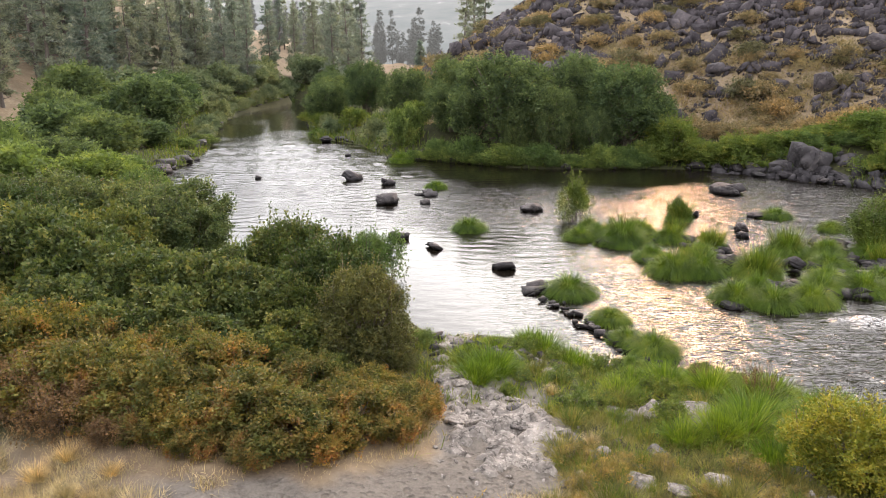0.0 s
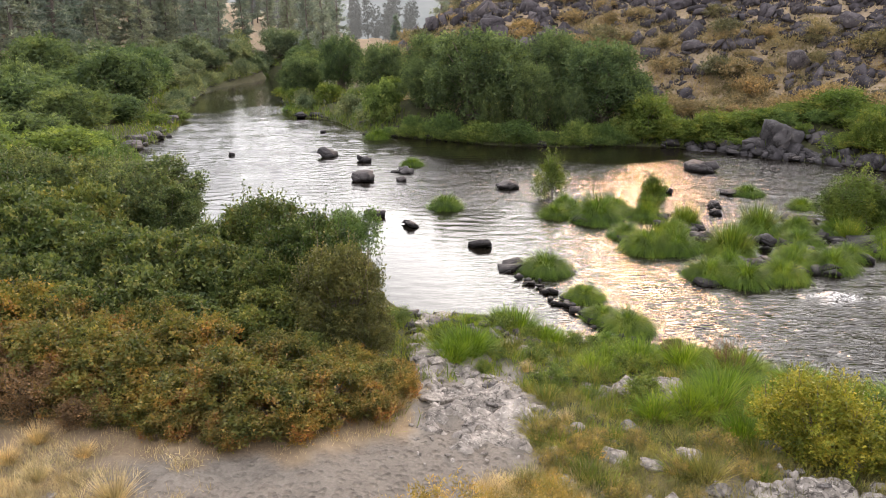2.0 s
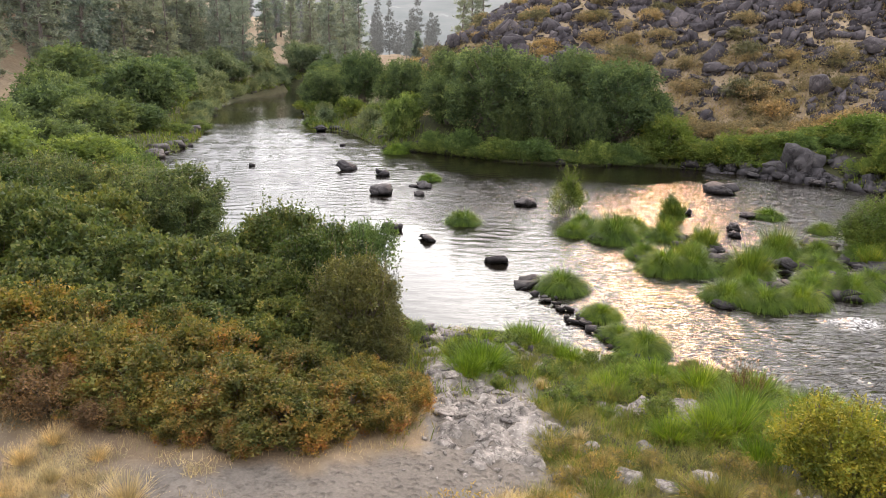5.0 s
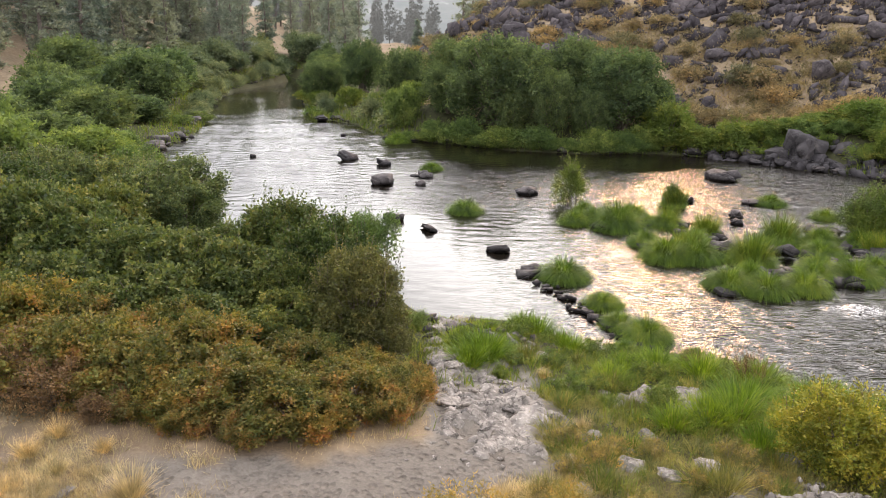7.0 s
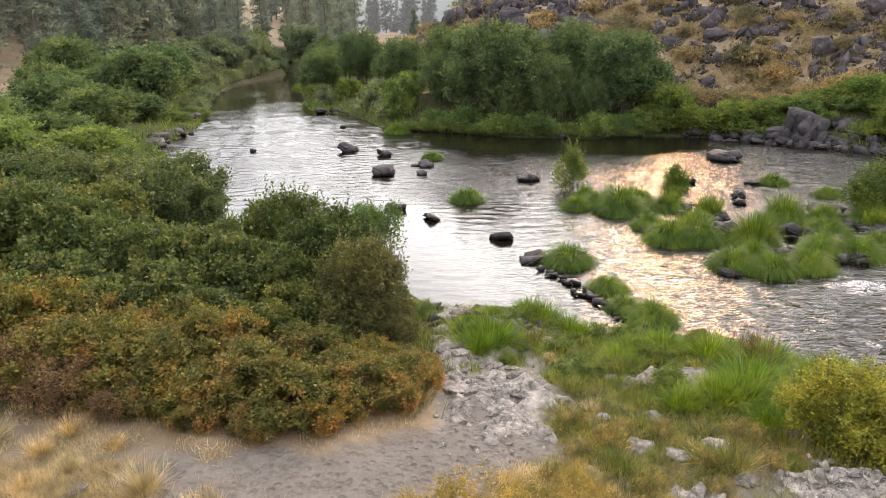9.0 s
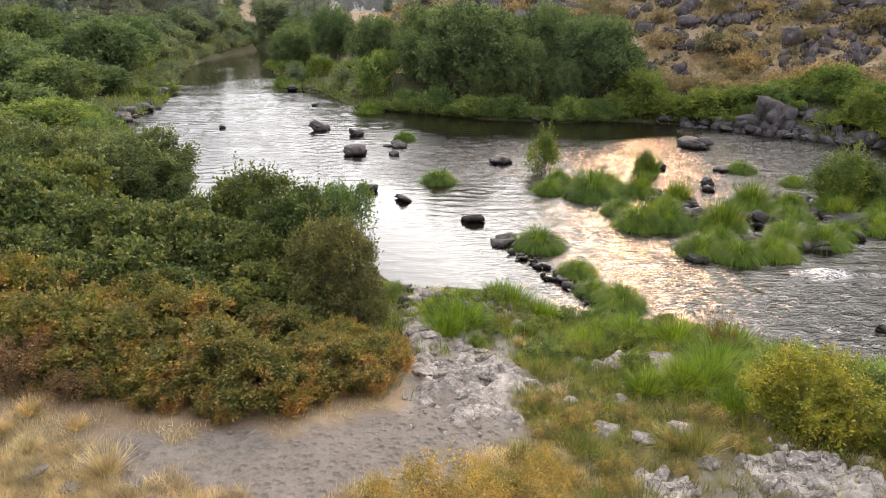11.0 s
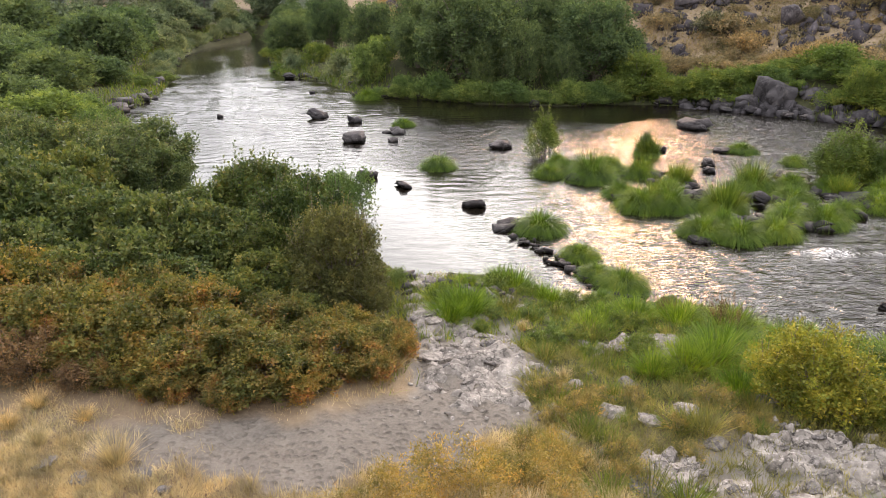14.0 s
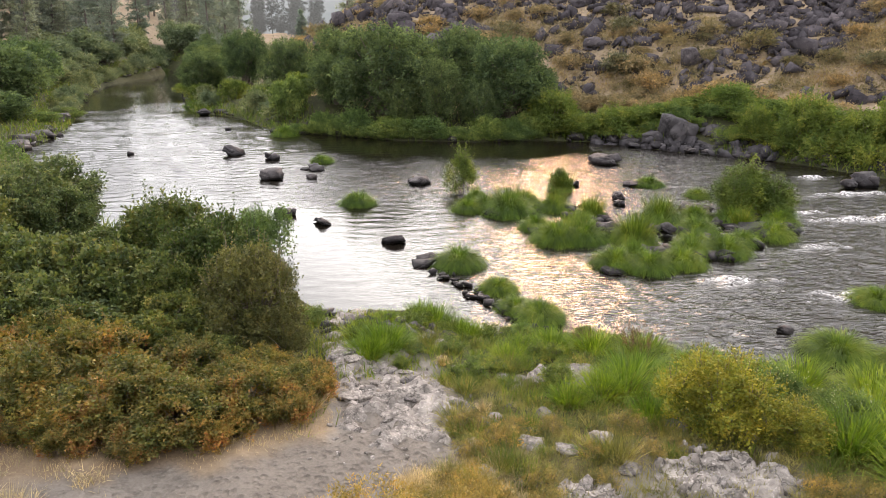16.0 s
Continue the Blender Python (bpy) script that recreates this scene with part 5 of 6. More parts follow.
def outcrop(name, label, cx, cy, rx, ry, height, seed, cell=0.75, turn=0.3, step=0.03):
    """Bedrock that breaks the ground: tilted, cracked blocks of two sizes."""
    r = np.random.default_rng(seed)
    nx, ny = int(2.6 * rx / step), int(2.6 * ry / step)
    x, y = np.meshgrid(cx + np.linspace(-1.3, 1.3, nx) * rx, cy + np.linspace(-1.3, 1.3, ny) * ry, indexing="ij")

    def blocks(size, salt):
        u = ((x - cx) * math.cos(turn) + (y - cy) * math.sin(turn)) / size
        w = (-(x - cx) * math.sin(turn) + (y - cy) * math.cos(turn)) / (size * 0.6)
        u, w = u + 0.25 * waves(x, y, size * 3, seed + salt), w + 0.25 * waves(y, x, size * 3, seed + salt + 1)
        table = np.random.default_rng(seed + salt).uniform(-1, 1, (64, 64, 5))
        f1, f2, own = np.full(x.shape, 9.0), np.full(x.shape, 9.0), np.zeros(x.shape)
        for a in (-1, 0, 1):
            for b in (-1, 0, 1):
                iu, iw = np.floor(u).astype(int) + a, np.floor(w).astype(int) + b
                t = table[iu % 64, iw % 64]
                du, dw = u - iu - 0.5 - 0.42 * t[..., 0], w - iw - 0.5 - 0.42 * t[..., 1]
                d = np.hypot(du, dw)
                z = 0.8 * t[..., 2] + 0.5 * t[..., 3] * du + 0.5 * t[..., 4] * dw
                own = np.where(d < f1, z, own)
                f2 = np.where(d < f1, f1, np.minimum(f2, d))
                f1 = np.minimum(f1, d)
        return own, smooth(f2 - f1, 0.0, 0.06)

    z1, c1 = blocks(cell, 1)
    z2, c2 = blocks(cell * 0.33, 7)
    edge = np.hypot((x - cx) / rx, (y - cy) / ry) + 0.28 * waves(x, y, 0.8, seed) + 0.12 * z1
    body = 1 - smooth(edge, 0.55, 1.05)
    z = ground(x, y) - 0.16 + body * (0.16 + height * (0.6 + 0.40 * z1 + 0.16 * z2) - 0.05 * (1 - c1) - 0.016 * (1 - c2)) + 0.008 * waves(x, y, 0.12, seed)
    v = np.stack([x, y, z], -1).reshape(-1, 3)
    i, j = np.meshgrid(np.arange(nx - 1), np.arange(ny - 1), indexing="ij")
    q = np.stack([i * ny + j, (i + 1) * ny + j, (i + 1) * ny + j + 1, i * ny + j + 1], -1).reshape(-1, 4)
    keep = (edge.ravel() < 1.1)[q].any(1)
    used, q = np.unique(q[keep], return_inverse=True)
    root = new(name)
    root.location = (cx, cy, gz(cx, cy))
    tagged(root, label, "rock", "bedrock of the near bank")
    part("bedrock", mesh_of("bedrock", v[used] - np.array(root.location), [q.reshape(-1, 4)], M_PALE), root)
    for k in range(int(5 + 5 * rx * ry)):
        a, f = r.uniform(0, 6.28), math.sqrt(r.uniform(0, 1)) * 0.95
        bx, by, w = cx + rx * f * math.cos(a), cy + ry * f * math.sin(a), r.uniform(0.10, 0.34)
        block = part("block", BLOCKS[k % len(BLOCKS)], root)
        top = z[min(int((bx - x[0, 0]) / (x[1, 0] - x[0, 0])), nx - 1), min(int((by - y[0, 0]) / (y[0, 1] - y[0, 0])), ny - 1)]
        block.matrix_basis = Matrix.LocRotScale(Vector((bx, by, max(top, gz(bx, by)) + 0.04 * w)) - root.location, Euler((r.normal(0, 0.2), r.normal(0, 0.2), turn + r.normal(0, 0.4))), (w, w * 0.8, w * r.uniform(0.6, 1.0)))


BLOCKS = [mesh_of("block", lump(sd, 3, 0.5, 0.4, True)[0] * 0.5, [lump(sd, 3, 0.5, 0.4, True)[1]], M_PALE) for sd in (171, 172, 173, 174, 175)]
ROCKY = "cracked pale grey bedrock breaking through the bank"
outcrop("rock_outcrop", ROCKY, 1.05, 10.2, 1.2, 2.0, 0.10, 301, cell=0.75)
outcrop("rock_outcrop", ROCKY, 5.15, 7.45, 1.05, 0.85, 0.20, 302, cell=0.55)
outcrop("rock_outcrop", ROCKY, 3.1, 7.05, 0.55, 0.65, 0.18, 303, cell=0.45)
outcrop("rock_outcrop", ROCKY, 4.2, 6.45, 1.1, 0.40, 0.15, 304, cell=0.5)
outcrop("rock_outcrop", ROCKY, 4.15, 10.55, 0.45, 0.4, 0.20, 305, cell=0.4)
outcrop("rock_outcrop", ROCKY, 0.15, 12.0, 0.5, 1.2, 0.12, 306)


def rubble(name, label, mat, x, y, size, seeds, level=None, flat=0.6):
    """Stones past counting, joined."""
    r = np.random.default_rng(seeds[0])
    shapes = [lump(s, 2, flat, 0.3, blocky=s % 2 == 0) for s in seeds]
    z = ground(x, y) if level is None else np.full(len(x), level)
    out = []
    for k in range(len(x)):
        v, f = shapes[k % len(shapes)]
        a = r.uniform(0, 6.28)
        ca, sa = math.cos(a), math.sin(a)
        w = v * 0.5 * size[k] * r.uniform(0.55, 1.45, 3)
        b = r.normal(0, 0.45)
        w = np.stack([w[:, 0], w[:, 1] * math.cos(b) - w[:, 2] * math.sin(b), w[:, 1] * math.sin(b) + w[:, 2] * math.cos(b)], -1)
        out.append((np.stack([w[:, 0] * ca - w[:, 1] * sa + x[k], w[:, 0] * sa + w[:, 1] * ca + y[k], w[:, 2] + z[k] + 0.08 * size[k]], -1), f))
    v, f = join(out)
    tagged(new(name, mesh_of(name, v, [f], mat)), label, "stones", kind="stuff")


# talus: the largest boulders singly, the rest joined
def talus_spots(n, seed, lo, hi, power, sign=1.0, deep=30.0):
    r = np.random.default_rng(seed)
    out = []
    while len(out) < n:
        y = r.uniform(30, 112)
        x = y * r.uniform(-0.03, 0.97)
        d, s = to_line(np.array([x]), np.array([y]), TALUS)
        if s[0] > 0 or d[0] < 1.0 or d[0] > deep:
            continue
        band = waves(np.array([x]), np.array([y]), 17, 71)[0]
        if r.uniform() > 0.38 + 0.4 * smooth(d[0], 3, 16) + 0.60 * sign * band:
            continue
        out.append((x, y, lo + (hi - lo) * r.uniform() ** power))
    return out


rocks("talus_boulder", "dark basalt boulder on the talus slope", "boulder", M_BASALT, [(x, y, w, 1.0) for x, y, w in talus_spots(300, 72, 0.8, 2.3, 2.2)], (101, 102, 103, 104, 105, 106, 107, 108, 109, 110), "boulders of the talus slope", flat=0.8, detail=2, sink=0.22, tilt=0.5, blocky=True)
t = np.array(talus_spots(13000, 73, 0.2, 1.4, 2.3))
rubble("talus_rubble", "dark basalt rubble between the boulders", M_BASALT, t[:, 0], t[:, 1], t[:, 2], (111, 112, 113, 114), flat=0.75)
rubble("crag_rubble", "dark stones heaped under the blocky boulders", M_CRAG, *FOOT, (127, 128, 129), flat=0.8)
r4 = np.random.default_rng(34)
px, py = r4.normal(0.9, 0.75, 140), r4.normal(10.4, 1.5, 140)
rubble("bank_stones", "loose pale stones on the bank", M_PALE, px, py, r4.uniform(0.03, 0.12, 140), (115, 116, 117))
px, py = r4.uniform(-0.2, 3.6, 150), r4.uniform(13.8, 16.2, 150)
rubble("shore_stones", "grey stones at the water's edge", M_RIVER, px, py, r4.uniform(0.08, 0.4, 150), (118, 119))

# brush on the slopes
brush = shrub("rabbitbrush", "dry tan and orange rabbitbrush on the slope", "shrub", M_BRUSH, 121, 1.0, 1.0, 1.1, 420, 6, 0.28, 0.14, 0.045, 9, low=0.02, r0=0.02, dome=True, open_at=-0.4)
brush2 = shrub("sagebrush", "dull olive sagebrush on the slope", "shrub", leaf_material("sage_leaves", [(0, (0.105, 0.100, 0.062)), (1, (0.21, 0.185, 0.115))]), 122, 1.0, 1.0, 1.0, 420, 6, 0.28, 0.14, 0.045, 9, low=0.02, r0=0.02, dome=True, open_at=-0.4)
ts_ = talus_spots(190, 74, 0.8, 1.8, 1.3, -1.0)
plant(brush, [(x, y, w, 0.8) for x, y, w in ts_[:120]], "brush on the talus slope", seed=20)
plant(brush2, [(x, y, w, 0.8) for x, y, w in ts_[120:]], "sagebrush on the talus slope", seed=21)

def scrub():
    """Small dry growth all over the talus."""
    t = np.array(talus_spots(3200, 75, 0.25, 0.8, 1.4, -0.6) + talus_spots(2600, 76, 0.4, 1.0, 1.2, -0.6, 9.0))
    z = ground(t[:, 0], t[:, 1])
    per = 46
    at = np.repeat(np.stack([t[:, 0], t[:, 1], z], -1), per, 0)
    size = np.repeat(t[:, 2], per)[:, None]
    d = unit(rng.normal(size=(len(at), 3)) * [1, 1, 0.6] + [0, 0, 0.6])
    v, q = leaves(at + d * size * rng.uniform(0.1, 0.8, (len(at), 1)), unit(d + rng.normal(0, 0.4, (len(at), 3))), size[:, 0] * 0.26, size[:, 0] * 0.075)
    tagged(new("dry_scrub", mesh_of("dry_scrub", v, [q], M_SCRUB)), "low tan, olive and orange scrub on the talus", "shrubs", kind="stuff")


M_SCRUB = leaf_material("scrub_leaves", [(0.1, (0.135, 0.120, 0.066)), (0.4, (0.250, 0.200, 0.122)), (0.6, (0.370, 0.290, 0.185)), (0.8, (0.325, 0.210, 0.105)), (0.95, (0.205, 0.185, 0.085))], clump=0.75, size=0.35)
scrub()

# ---- grasses ----
def tuft(name, label, seed, n, h, fan, mat, sag=0.5, width=0.016, segs=3, root_r=0.35, least=0.03):
    """A tussock: blades that fountain out of one crown."""
    r = np.random.default_rng(seed)
    a, q = r.uniform(0, 6.28, n), np.sqrt(r.uniform(0, 1, n))
    at = np.stack([root_r * q * np.cos(a), root_r * q * np.sin(a), np.full(n, -0.03)], -1)
    a2 = a + r.normal(0, 0.5, n)
    tilt = np.clip(fan * q ** 0.8 * r.uniform(0.6, 1.2, n), least, 1.35)
    v, quads, tris = blades(at, h * r.uniform(0.6, 1.15, n), a2, tilt, sag * r.uniform(0.6, 1.3, n), width, segs)
    ob = new(name, mesh_of(name, v, [quads, tris], mat))
    return tagged(ob, label, "grass")


sedges = [tuft("sedge_tuft", "bright green sedge tussock arching over the water", s, 2700, 0.72, 1.0, m, sag=1.15, width=0.012, segs=5, root_r=0.36, least=0.32) for s, m in ((131, M_SEDGE), (132, M_SEDGE), (133, M_SEDGE))]
water_spots = [(-2.95, 49.4, 1.2, 1.7), (-0.4, 38.3, 0.85, 1.5), (1.1, 28.1, 1.0, 1.5), (3.75, 19.7, 1.1, 1.45), (4.4, 17.4, 0.75, 1.3), (4.95, 15.3, 0.9, 1.4), (4.5, 16.0, 0.65, 1.3), (4.25, 14.5, 0.45, 1.3), (-12.3, 70.2, 1.5, 1.2),
               (10.9, 12.5, 1.15, 1.1), (14.2, 15.3, 1.0), (12.0, 11.6, 1.1, 1.1)]
isle = [(5.3, 26.5, 1.14, 0.8), (6.8, 25.9, 2.0, 1.45), (10.3, 30.0, 1.1, 1.2), (8.8, 26.3, 1.37, 0.9), (7.3, 23.6, 1.24, 0.85), (7.5, 21.9, 1.7, 1.2), (8.4, 21.8, 1.6, 1.2), (9.9, 25.1, 1.1, 1.0), (10.1, 21.6, 1.56, 1.3), (8.4, 19.1, 1.35, 0.98), (9.3, 18.6, 1.4, 0.96), (10.5, 18.9, 1.4, 0.9), (12.2, 24.0, 1.5, 1.4), (14.8, 30.6, 1.35, 0.67), (12.9, 22.5, 1.44, 0.85), (12.5, 19.9, 1.5, 1.05),
        (15.2, 21.5, 1.5, 1.0), (17.7, 24.9, 1.2, 0.85), (15.9, 28.0, 1.0, 0.65), (9.2, 19.6, 1.1, 1.1), (11.9, 20.8, 1.3, 0.8), (7.9, 27.6, 1.4, 0.95), (6.2, 26.9, 1.3, 1.0), (6.0, 28.3, 0.9, 0.9), (11.3, 19.9, 1.2, 0.95), (13.7, 20.9, 1.1, 0.8), (14.9, 23.6, 1.3, 1.0), (16.6, 23.2, 1.3, 0.95), (9.0, 23.6, 1.2, 0.9), (13.6, 24.0, 1.2, 1.1), (17.0, 26.3, 1.4, 1.2)]
isle_spots = [(x, y, w / 1.36, 2.4 * h / w) for x, y, w, h in isle]
sedge_home = {}
for k, s in enumerate(water_spots + isle_spots):
    sedge_home.setdefault(k % 3, []).append(s)
r5 = np.random.default_rng(35)
for k, p0 in enumerate(sedges):
    for i, s in enumerate(sedge_home[k]):
        x, y, sc = s[:3]
        hs = s[3] if len(s) > 3 else 1.0
        m = Matrix.LocRotScale((x, y, 0.06 + 0.05 * sc), Euler((0, 0, r5.uniform(0, 6.28))), (sc, sc, sc * hs))
        ob = p0 if i == 0 else copy_thing(p0, m)
        ob.matrix_basis = m
        tagged(ob, group="sedge tussocks in the river")
reed = tuft("reed_tuft", "upright pale green reeds on the islet", 134, 420, 1.0, 0.5, M_GRASS, sag=0.25, width=0.014, root_r=0.32)
for i, (x, y, sc) in enumerate([(10.1, 21.4, 1.25), (9.9, 25.0, 1.0), (12.3, 24.2, 1.2), (7.0, 26.6, 1.2), (8.2, 22.4, 1.0), (10.3, 29.9, 1.1), (17.1, 25.0, 1.3), (15.6, 24.4, 1.2), (14.9, 22.9, 0.9), (9.0, 26.6, 0.9)]):
    m = Matrix.LocRotScale((x, y, 0.08), Euler((0, 0, 1.7 * i)), (sc, sc, sc))
    ob = reed if i == 0 else copy_thing(reed, m)
    ob.matrix_basis = m
    tagged(ob, group="reeds of the islet")
# the stony ground that carries the islet
r6 = np.random.default_rng(36)
ix, iy = [], []
for cx, cy, rx, ry, n in ((7.3, 26.5, 1.6, 1.0, 40), (8.0, 22.4, 1.0, 0.9, 30), (10.6, 19.8, 1.8, 0.8, 50), (12.6, 21.6, 1.4, 1.6, 50), (15.4, 23.4, 1.8, 1.6, 60), (9.6, 25.4, 1.0, 1.4, 30)):
    ix.append(cx + rx * r6.uniform(-1, 1, n)), iy.append(cy + ry * r6.uniform(-1, 1, n))
rubble("islet_stones", "dark stones carrying the islet", M_RIVER, np.concatenate(ix), np.concatenate(iy), r6.uniform(0.2, 0.6, sum(map(len, ix))), (120, 123), level=0.0)
weed = shrub("islet_shrub", "thin upright willow on the islet", "shrub", M_GOLD, 137, 0.5, 0.5, 1.9, 700, 8, 0.24, 0.09, 0.028, 9, low=0.1, r0=0.014, shoots=50)
for i, (x, y, sc, hs) in enumerate([(5.65, 29.7, 1.25, 0.88), (16.3, 24.9, 1.8, 0.62), (10.2, 29.8, 0.8, 0.75), (15.4, 24.6, 1.5, 0.62), (17.2, 24.4, 1.4, 0.6), (16.6, 25.8, 1.5, 0.66)]):
    m = Matrix.LocRotScale((x, y, 0.0), Euler((0, 0, i * 1.3)), (sc, sc, sc * hs))
    ob = weed if i == 0 else copy_thing(weed, m)
    ob.matrix_basis = m
    tagged(ob, group="willows on the islet")

lush = [tuft("grass_tuft", "tall lush green grass tuft on the bank", s, 560, 0.78, 0.8, M_LUSH, sag=0.45, root_r=0.30, width=0.017) for s in (141, 142)]
lush_spots = [(0.95, 12.8, 1.0, 1.1), (0.45, 13.4, 0.7), (1.35, 13.2, 0.6), (2.3, 14.9, 0.85, 1.2), (2.75, 14.4, 0.7, 1.1), (3.0, 14.1, 0.7), (2.0, 15.2, 0.8, 1.1), (1.2, 15.2, 0.6, 0.7), (0.6, 12.3, 0.8), (4.9, 10.2, 1.0), (5.3, 10.8, 1.1), (4.4, 10.0, 0.8), (6.0, 10.2, 1.1), (5.6, 9.7, 0.9),
              (6.2, 12.2, 1.0), (5.2, 12.4, 0.9), (4.4, 12.7, 0.9), (3.7, 12.6, 0.8), (6.9, 11.2, 1.0), (7.6, 10.4, 1.0), (8.6, 10.6, 1.1), (9.6, 10.0, 1.1), (7.4, 7.9, 1.2), (8.0, 7.5, 1.3), (8.4, 8.6, 1.2), (9.4, 8.6, 1.3), (7.6, 6.8, 1.1), (3.8, 9.9, 0.7), (4.9, 9.2, 0.7), (3.3, 12.1, 0.7), (9.0, 7.2, 1.2)]
for k, p0 in enumerate(lush):
    plant(p0, lush_spots[k::2], "grass tufts on the bank", seed=22 + k)
small = [tuft("grass_tuft", "short green and straw grass tuft on the bank", s, 170, 0.42, 0.85, m, sag=0.4, root_r=0.16, width=0.010) for s, m in ((146, M_GRASS), (147, M_STRAW))]
r10 = np.random.default_rng(38)
short_spots = []
while len(short_spots) < 120:
    x, y = r10.uniform(1.2, 8.0), r10.uniform(6.0, 13.5)
    if stony_mask(np.array([x]), np.array([y]))[0] > 0.5 or path_mask(np.array([x]), np.array([y]))[0] > 0.3 or shore(np.array([x]), np.array([y]))[0] < 0.3:
        continue
    short_spots.append((x, y, r10.uniform(0.5, 1.15), r10.uniform(0.7, 1.3)))
for k, p0 in enumerate(small):
    plant(p0, short_spots[k::2], "short grass tufts on the bank", seed=27 + k)
dryt = [tuft("dry_grass_tuft", "tall straw-coloured dry bunchgrass", s, 420, 0.66, 0.75, M_DRY, sag=0.3, root_r=0.14, width=0.007) for s in (143, 144)]
dry_spots = [(-3.75, 7.45, 0.85), (-4.35, 6.9, 0.4, 0.7), (-5.3, 7.5, 0.5, 0.8), (-5.7, 7.0, 0.6, 0.8), (-4.6, 6.3, 0.5, 0.7), (-6.3, 7.8, 0.6), (-2.4, 5.9, 0.4, 0.7), (-1.2, 6.0, 0.5, 0.7), (-5.1, 5.8, 0.7, 0.7), (-0.4, 10.0, 0.7, 0.9), (-0.25, 10.5, 0.7), (1.9, 7.4, 0.6), (2.3, 9.7, 0.4), (-4.6, 8.55, 0.45), (-5.4, 8.9, 0.6), (-4.9, 7.9, 0.5), (-5.5, 8.3, 0.6), (-6.4, 8.6, 0.8), (-5.0, 7.1, 0.5), (2.0, 11.9, 0.4)]
for k, p0 in enumerate(dryt):
    plant(p0, dry_spots[k::2], "dry bunchgrass", seed=24 + k)
weedy = shrub("weed_clump", "tangled tan and olive weed clump by the path", "plant", M_WEED, 145, 0.6, 0.5, 0.55, 700, 7, 0.16, 0.045, 0.012, 9, low=0.02, r0=0.006)
plant(weedy, [(0.45, 6.35, 1.1), (1.0, 6.7, 0.9), (-0.2, 6.1, 0.9), (1.7, 7.2, 0.8, 1.1), (1.35, 6.2, 0.9), (-0.9, 6.2, 0.7, 0.7)], "weed clumps by the path", seed=26)
M_FORB = leaf_material("forb_leaves", [(0.1, (0.078, 0.120, 0.026)), (0.5, (0.155, 0.205, 0.042)), (0.85, (0.240, 0.250, 0.064)), (1, (0.310, 0.255, 0.095))], clump=0.6, size=3.0)
forb = shrub("bank_weed", "low leafy green weed on the grassy bank", "plant", M_FORB, 148, 0.42, 0.40, 0.42, 330, 8, 0.12, 0.050, 0.020, 8, low=0.02, r0=0.005, dome=True, shoots=24, open_at=-0.3)
tawny = shrub("bank_weed", "tawny seeding weed between the tufts", "plant", M_WEED, 149, 0.40, 0.40, 0.40, 330, 8, 0.13, 0.042, 0.012, 8, low=0.02, r0=0.005, dome=True, shoots=34, open_at=-0.2)
r12 = np.random.default_rng(44)
weeds = []
while len(weeds) < 84:
    x, y = r12.uniform(0.2, 9.0), r12.uniform(6.4, 15.4)
    if stony_mask(np.array([x]), np.array([y]))[0] > 0.45 or path_mask(np.array([x]), np.array([y]))[0] > 0.3 or shore(np.array([x]), np.array([y]))[0] < 0.35 or math.hypot(x - 5.8, y - 8.7) < 1.0:
        continue
    weeds.append((x, y, r12.uniform(0.4, 0.95), r12.uniform(0.6, 1.05)))
lush_side = [w for w in weeds if w[1] + 0.35 * max(w[0] - 2, 0) > 10.6]
plant(forb, lush_side, "leafy weeds on the bank", seed=29)
plant(tawny, [w for w in weeds if w not in lush_side], "seeding weeds on the bank", seed=30)
dock = new("dock_plant")
tagged(dock, "rust-brown seeding dock stalks above the grass", "plant")
r7 = np.random.default_rng(37)
tops = r7.normal(0, 0.2, (14, 3)) * [1, 1, 0.4] + [0, 0, 0.85]
v, q = stems(tops, 0.008, 9, 0.1, 3)
part("stalk", mesh_of("stalk", v, [q], M_STEM), dock)
at = np.repeat(tops, 60, 0) + r7.normal(0, 0.03, (840, 3)) - np.array([0, 0, 1]) * r7.uniform(0, 0.35, (840, 1))
v, q = leaves(at, unit(r7.normal(size=(840, 3)) + [0, 0, 1]), 0.035, 0.02)
tagged(part("seed", mesh_of("seed", v, [q], M_BROWN), dock, "rust-brown seed spikes"), kind="stuff")
plant(dock, [(5.95, 12.3, 0.75), (6.15, 12.0, 0.6), (5.0, 12.8, 0.5)], "dock plants")


def turf(name, label, mat, x, y, h, lean, width, segs=2, level=None):
    z = ground(x, y) if level is None else np.full(len(x), level)
    n = len(x)
    a = rng.uniform(0, 6.28, n)
    v, quads, tris = blades(np.stack([x, y, z - 0.02], -1), h, a, lean * rng.uniform(0.2, 1.1, n), rng.uniform(0.1, 0.5, n), width, segs)
    tagged(new(name, mesh_of(name, v, [quads, tris], mat)), label, "grass", kind="stuff")


def scatter(n, box, keep, seed):
    r = np.random.default_rng(seed)
    x, y = r.uniform(box[0], box[1], n), r.uniform(box[2], box[3], n)
    k = r.uniform(size=n) < keep(x, y)
    return x[k], y[k]


def free(x, y):
    return (1 - path_mask(x, y)) * (1 - 0.7 * stony_mask(x, y)) * (shore(x, y) > 0.1)


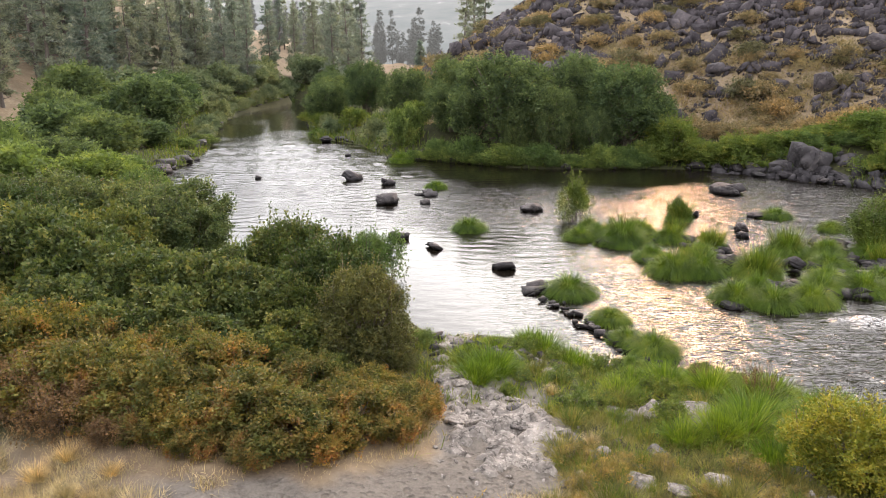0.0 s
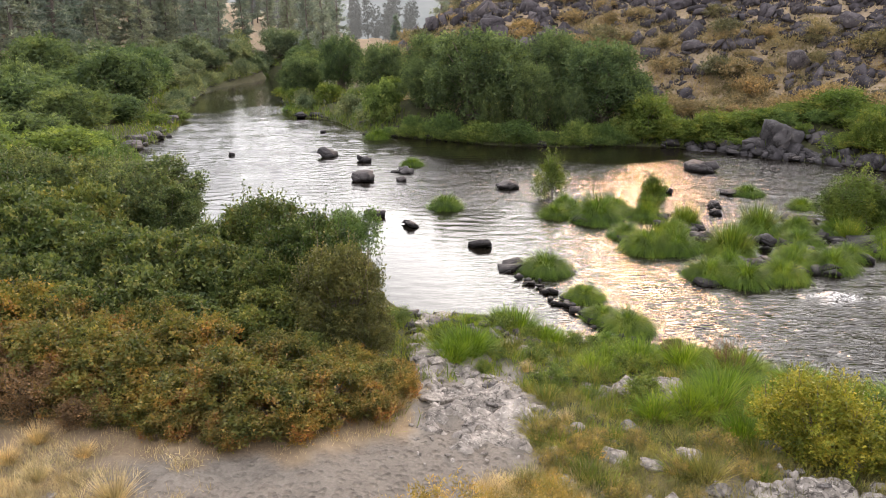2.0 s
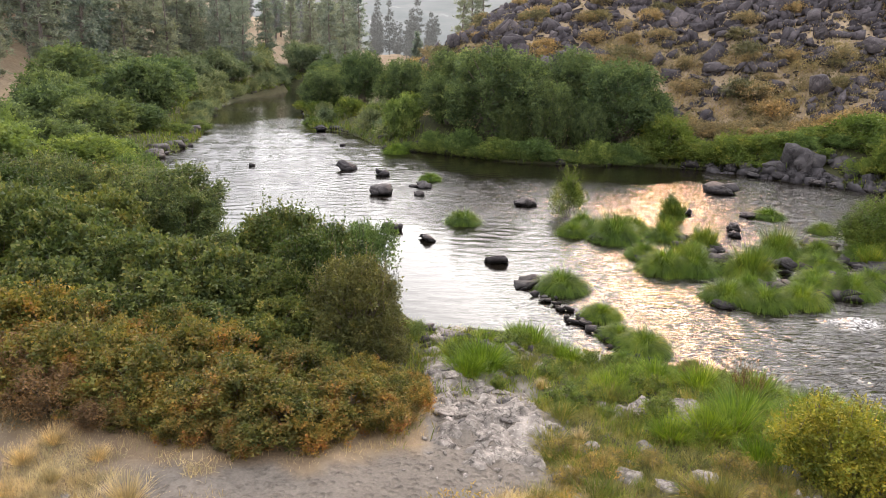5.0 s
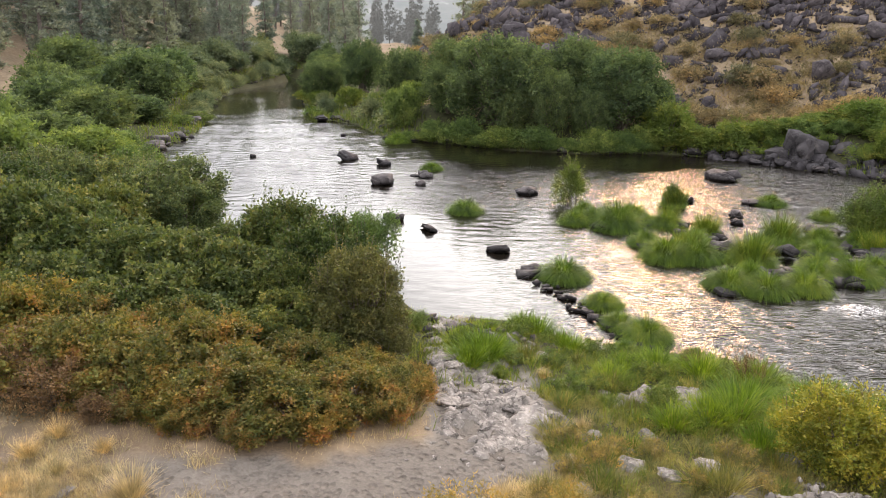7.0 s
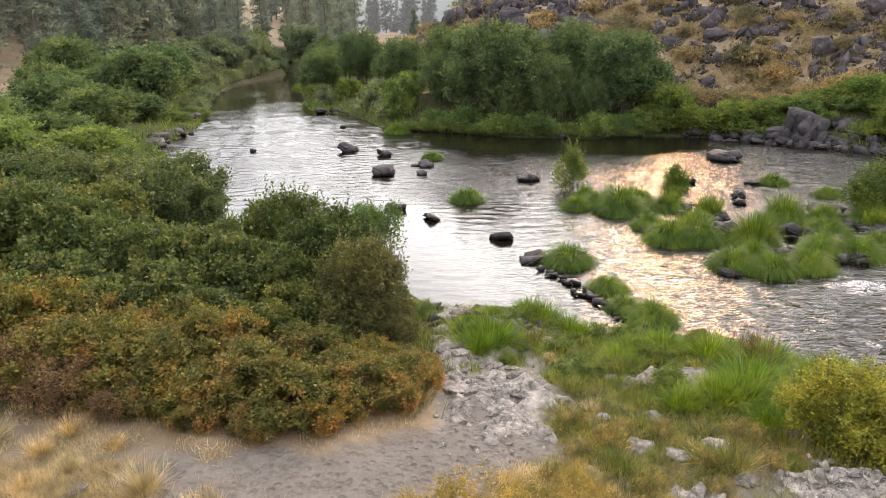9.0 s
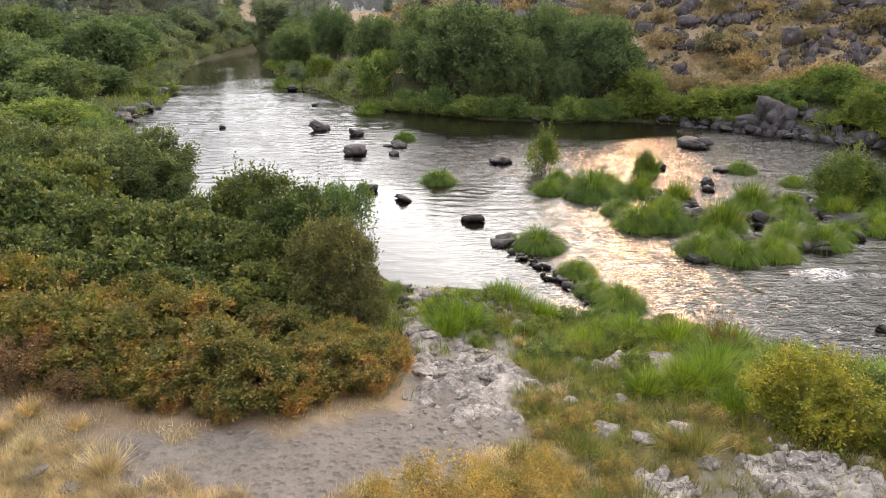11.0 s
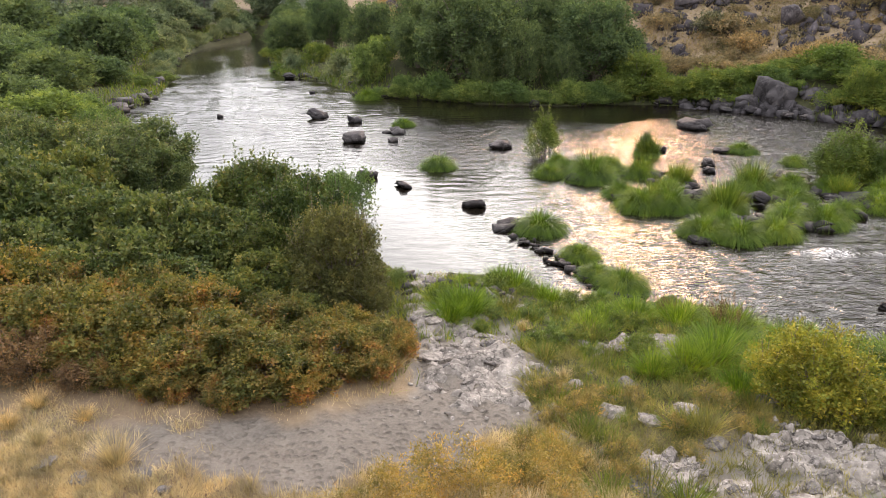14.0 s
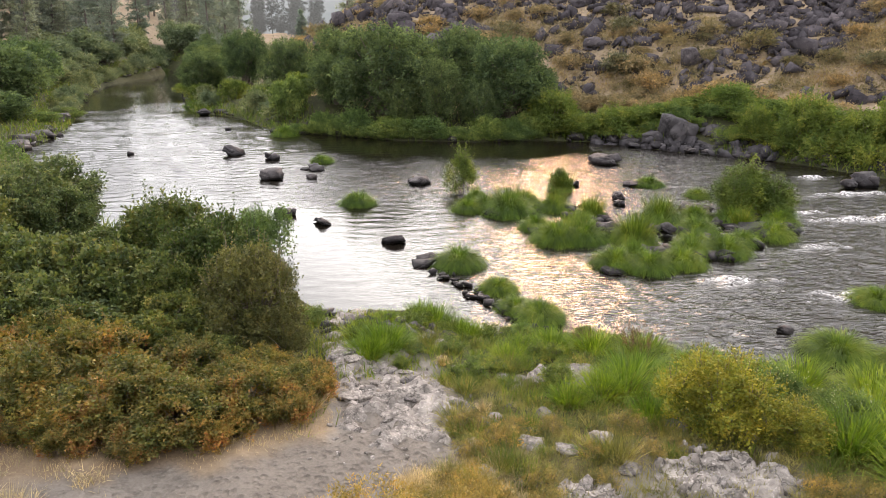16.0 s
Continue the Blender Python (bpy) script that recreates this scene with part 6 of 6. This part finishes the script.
x, y = scatter(110000, (-0.6, 12, 6.2, 16.3), lambda x, y: free(x, y) * smooth(y + 0.35 * np.maximum(x - 2, 0) + 0.5 * waves(x, y, 1.7, 81), 8.6, 11.0) * (0.38 + 0.75 * waves(x, y, 1.1, 82)), 91)
turf("bank_grass", "mixed green grass covering the near bank", M_GRASS, x, y, rng.uniform(0.12, 0.42, len(x)), 0.8, 0.014, 2)
x, y = scatter(80000, (-6.5, 2.3, 5.9, 8.1), lambda x, y: free(x, y) * (0.82 + 0.5 * waves(x, y, 0.9, 83)) * (1 - 0.75 * smooth(x, 1.6, 2.6)), 92)
turf("dry_grass", "short straw-coloured dry grass on the slope", M_DRY, x, y, rng.uniform(0.07, 0.26, len(x)) * (1 + 0.4 * smooth(x, -1.5, 0.5)), 0.8, 0.007, 2)
x, y = scatter(52000, (-8.5, -2.6, 5.9, 9.2), lambda x, y: (1 - path_mask(x, y)) * smooth(0.55 + waves(x, y, 1.3, 87), 0.0, 0.7) * smooth(8.6 - y - 0.25 * (x + 4.5), -0.4, 0.5), 99)
turf("straw_mat", "matted straw-coloured dry grass beside the path", M_DRY, x, y, rng.uniform(0.08, 0.27, len(x)), 0.95, 0.009, 2)
x, y = scatter(26000, (-7, 7, -4, 5.9), lambda x, y: 0.75 + 0.4 * waves(x, y, 0.9, 83), 98)
turf("slope_straw", "short dry grass on the slope under the viewpoint", M_DRY, x, y, rng.uniform(0.10, 0.30, len(x)), 0.8, 0.009, 2)
x, y = scatter(70000, (1.0, 7.5, 5.8, 11.0), lambda x, y: (1 - path_mask(x, y)) * (1 - 0.45 * stony_mask(x, y)) * (0.62 + 0.6 * waves(x, y, 0.8, 84)), 93)
turf("olive_grass", "thin olive and straw grass between the slabs", M_STRAW, x, y, rng.uniform(0.10, 0.30, len(x)), 0.8, 0.008, 2)
x, y = scatter(130000, (-4, 85, 30, 112), lambda x, y: (to_line(x, y, TALUS)[0] < 32) * ((to_line(x, y, TALUS)[1] < 0) | (shore(x, y) > 4)) * (x > -2) * (0.55 + 0.6 * waves(x, y, 6, 85)) * (x / y < 0.98), 94)
turf("slope_grass", "dry tan grass on the talus slope", M_DRY, x, y, rng.uniform(0.25, 0.65, len(x)), 0.7, 0.05, 2)


def along_banks(n, reach, seed):
    """Random spots on land within reach of the water's edge."""
    r = np.random.default_rng(seed)
    k = r.integers(0, len(RIVER), n)
    a, b = RIVER[k], np.roll(RIVER, -1, 0)[k]
    w = np.linalg.norm(b - a, axis=1)
    p = a + (b - a) * r.uniform(0, 1, (n, 1)) + r.uniform(-1, 1, (n, 2)) * reach
    keep = (r.uniform(0, 22, n) < w) & (p[:, 1] > 21) & (p[:, 1] < 150)
    p = p[keep]
    s = shore(p[:, 0], p[:, 1])
    return p[(s > 0.0) & (s < reach)].T


x, y = along_banks(150000, 3.2, 95)
open_shore = np.hypot((x - 22.2) / 2.2, (y - 40.8) / 1.6) > 1
x, y = x[open_shore], y[open_shore]
turf("reeds", "green reeds and grass fringing the banks", M_GRASS, x, y, rng.uniform(0.35, 0.95, len(x)), 0.7, 0.05, 2)
x, y = along_banks(9000, 1.0, 97)
rubble("bank_cobbles", "grey cobbles along the water's edge", M_RIVER, x[:360], y[:360], rng.uniform(0.2, 0.7, len(x))[:360], (124, 125, 126))
x, y = scatter(42000, (-8, 0.2, 8.2, 12.5), lambda x, y: (1 - path_mask(x, y)) * np.exp(-((y - 9.15 - 0.25 * np.maximum(-x - 4, 0) - 1.2 * np.maximum(x + 0.9, 0)) / 0.45) ** 2) * (0.5 + 0.5 * waves(x, y, 0.8, 86)), 96)
turf("fringe_grass", "dry straw grass along the foot of the thicket", M_DRY, x, y, rng.uniform(0.05, 0.20, len(x)), 0.7, 0.005, 2)
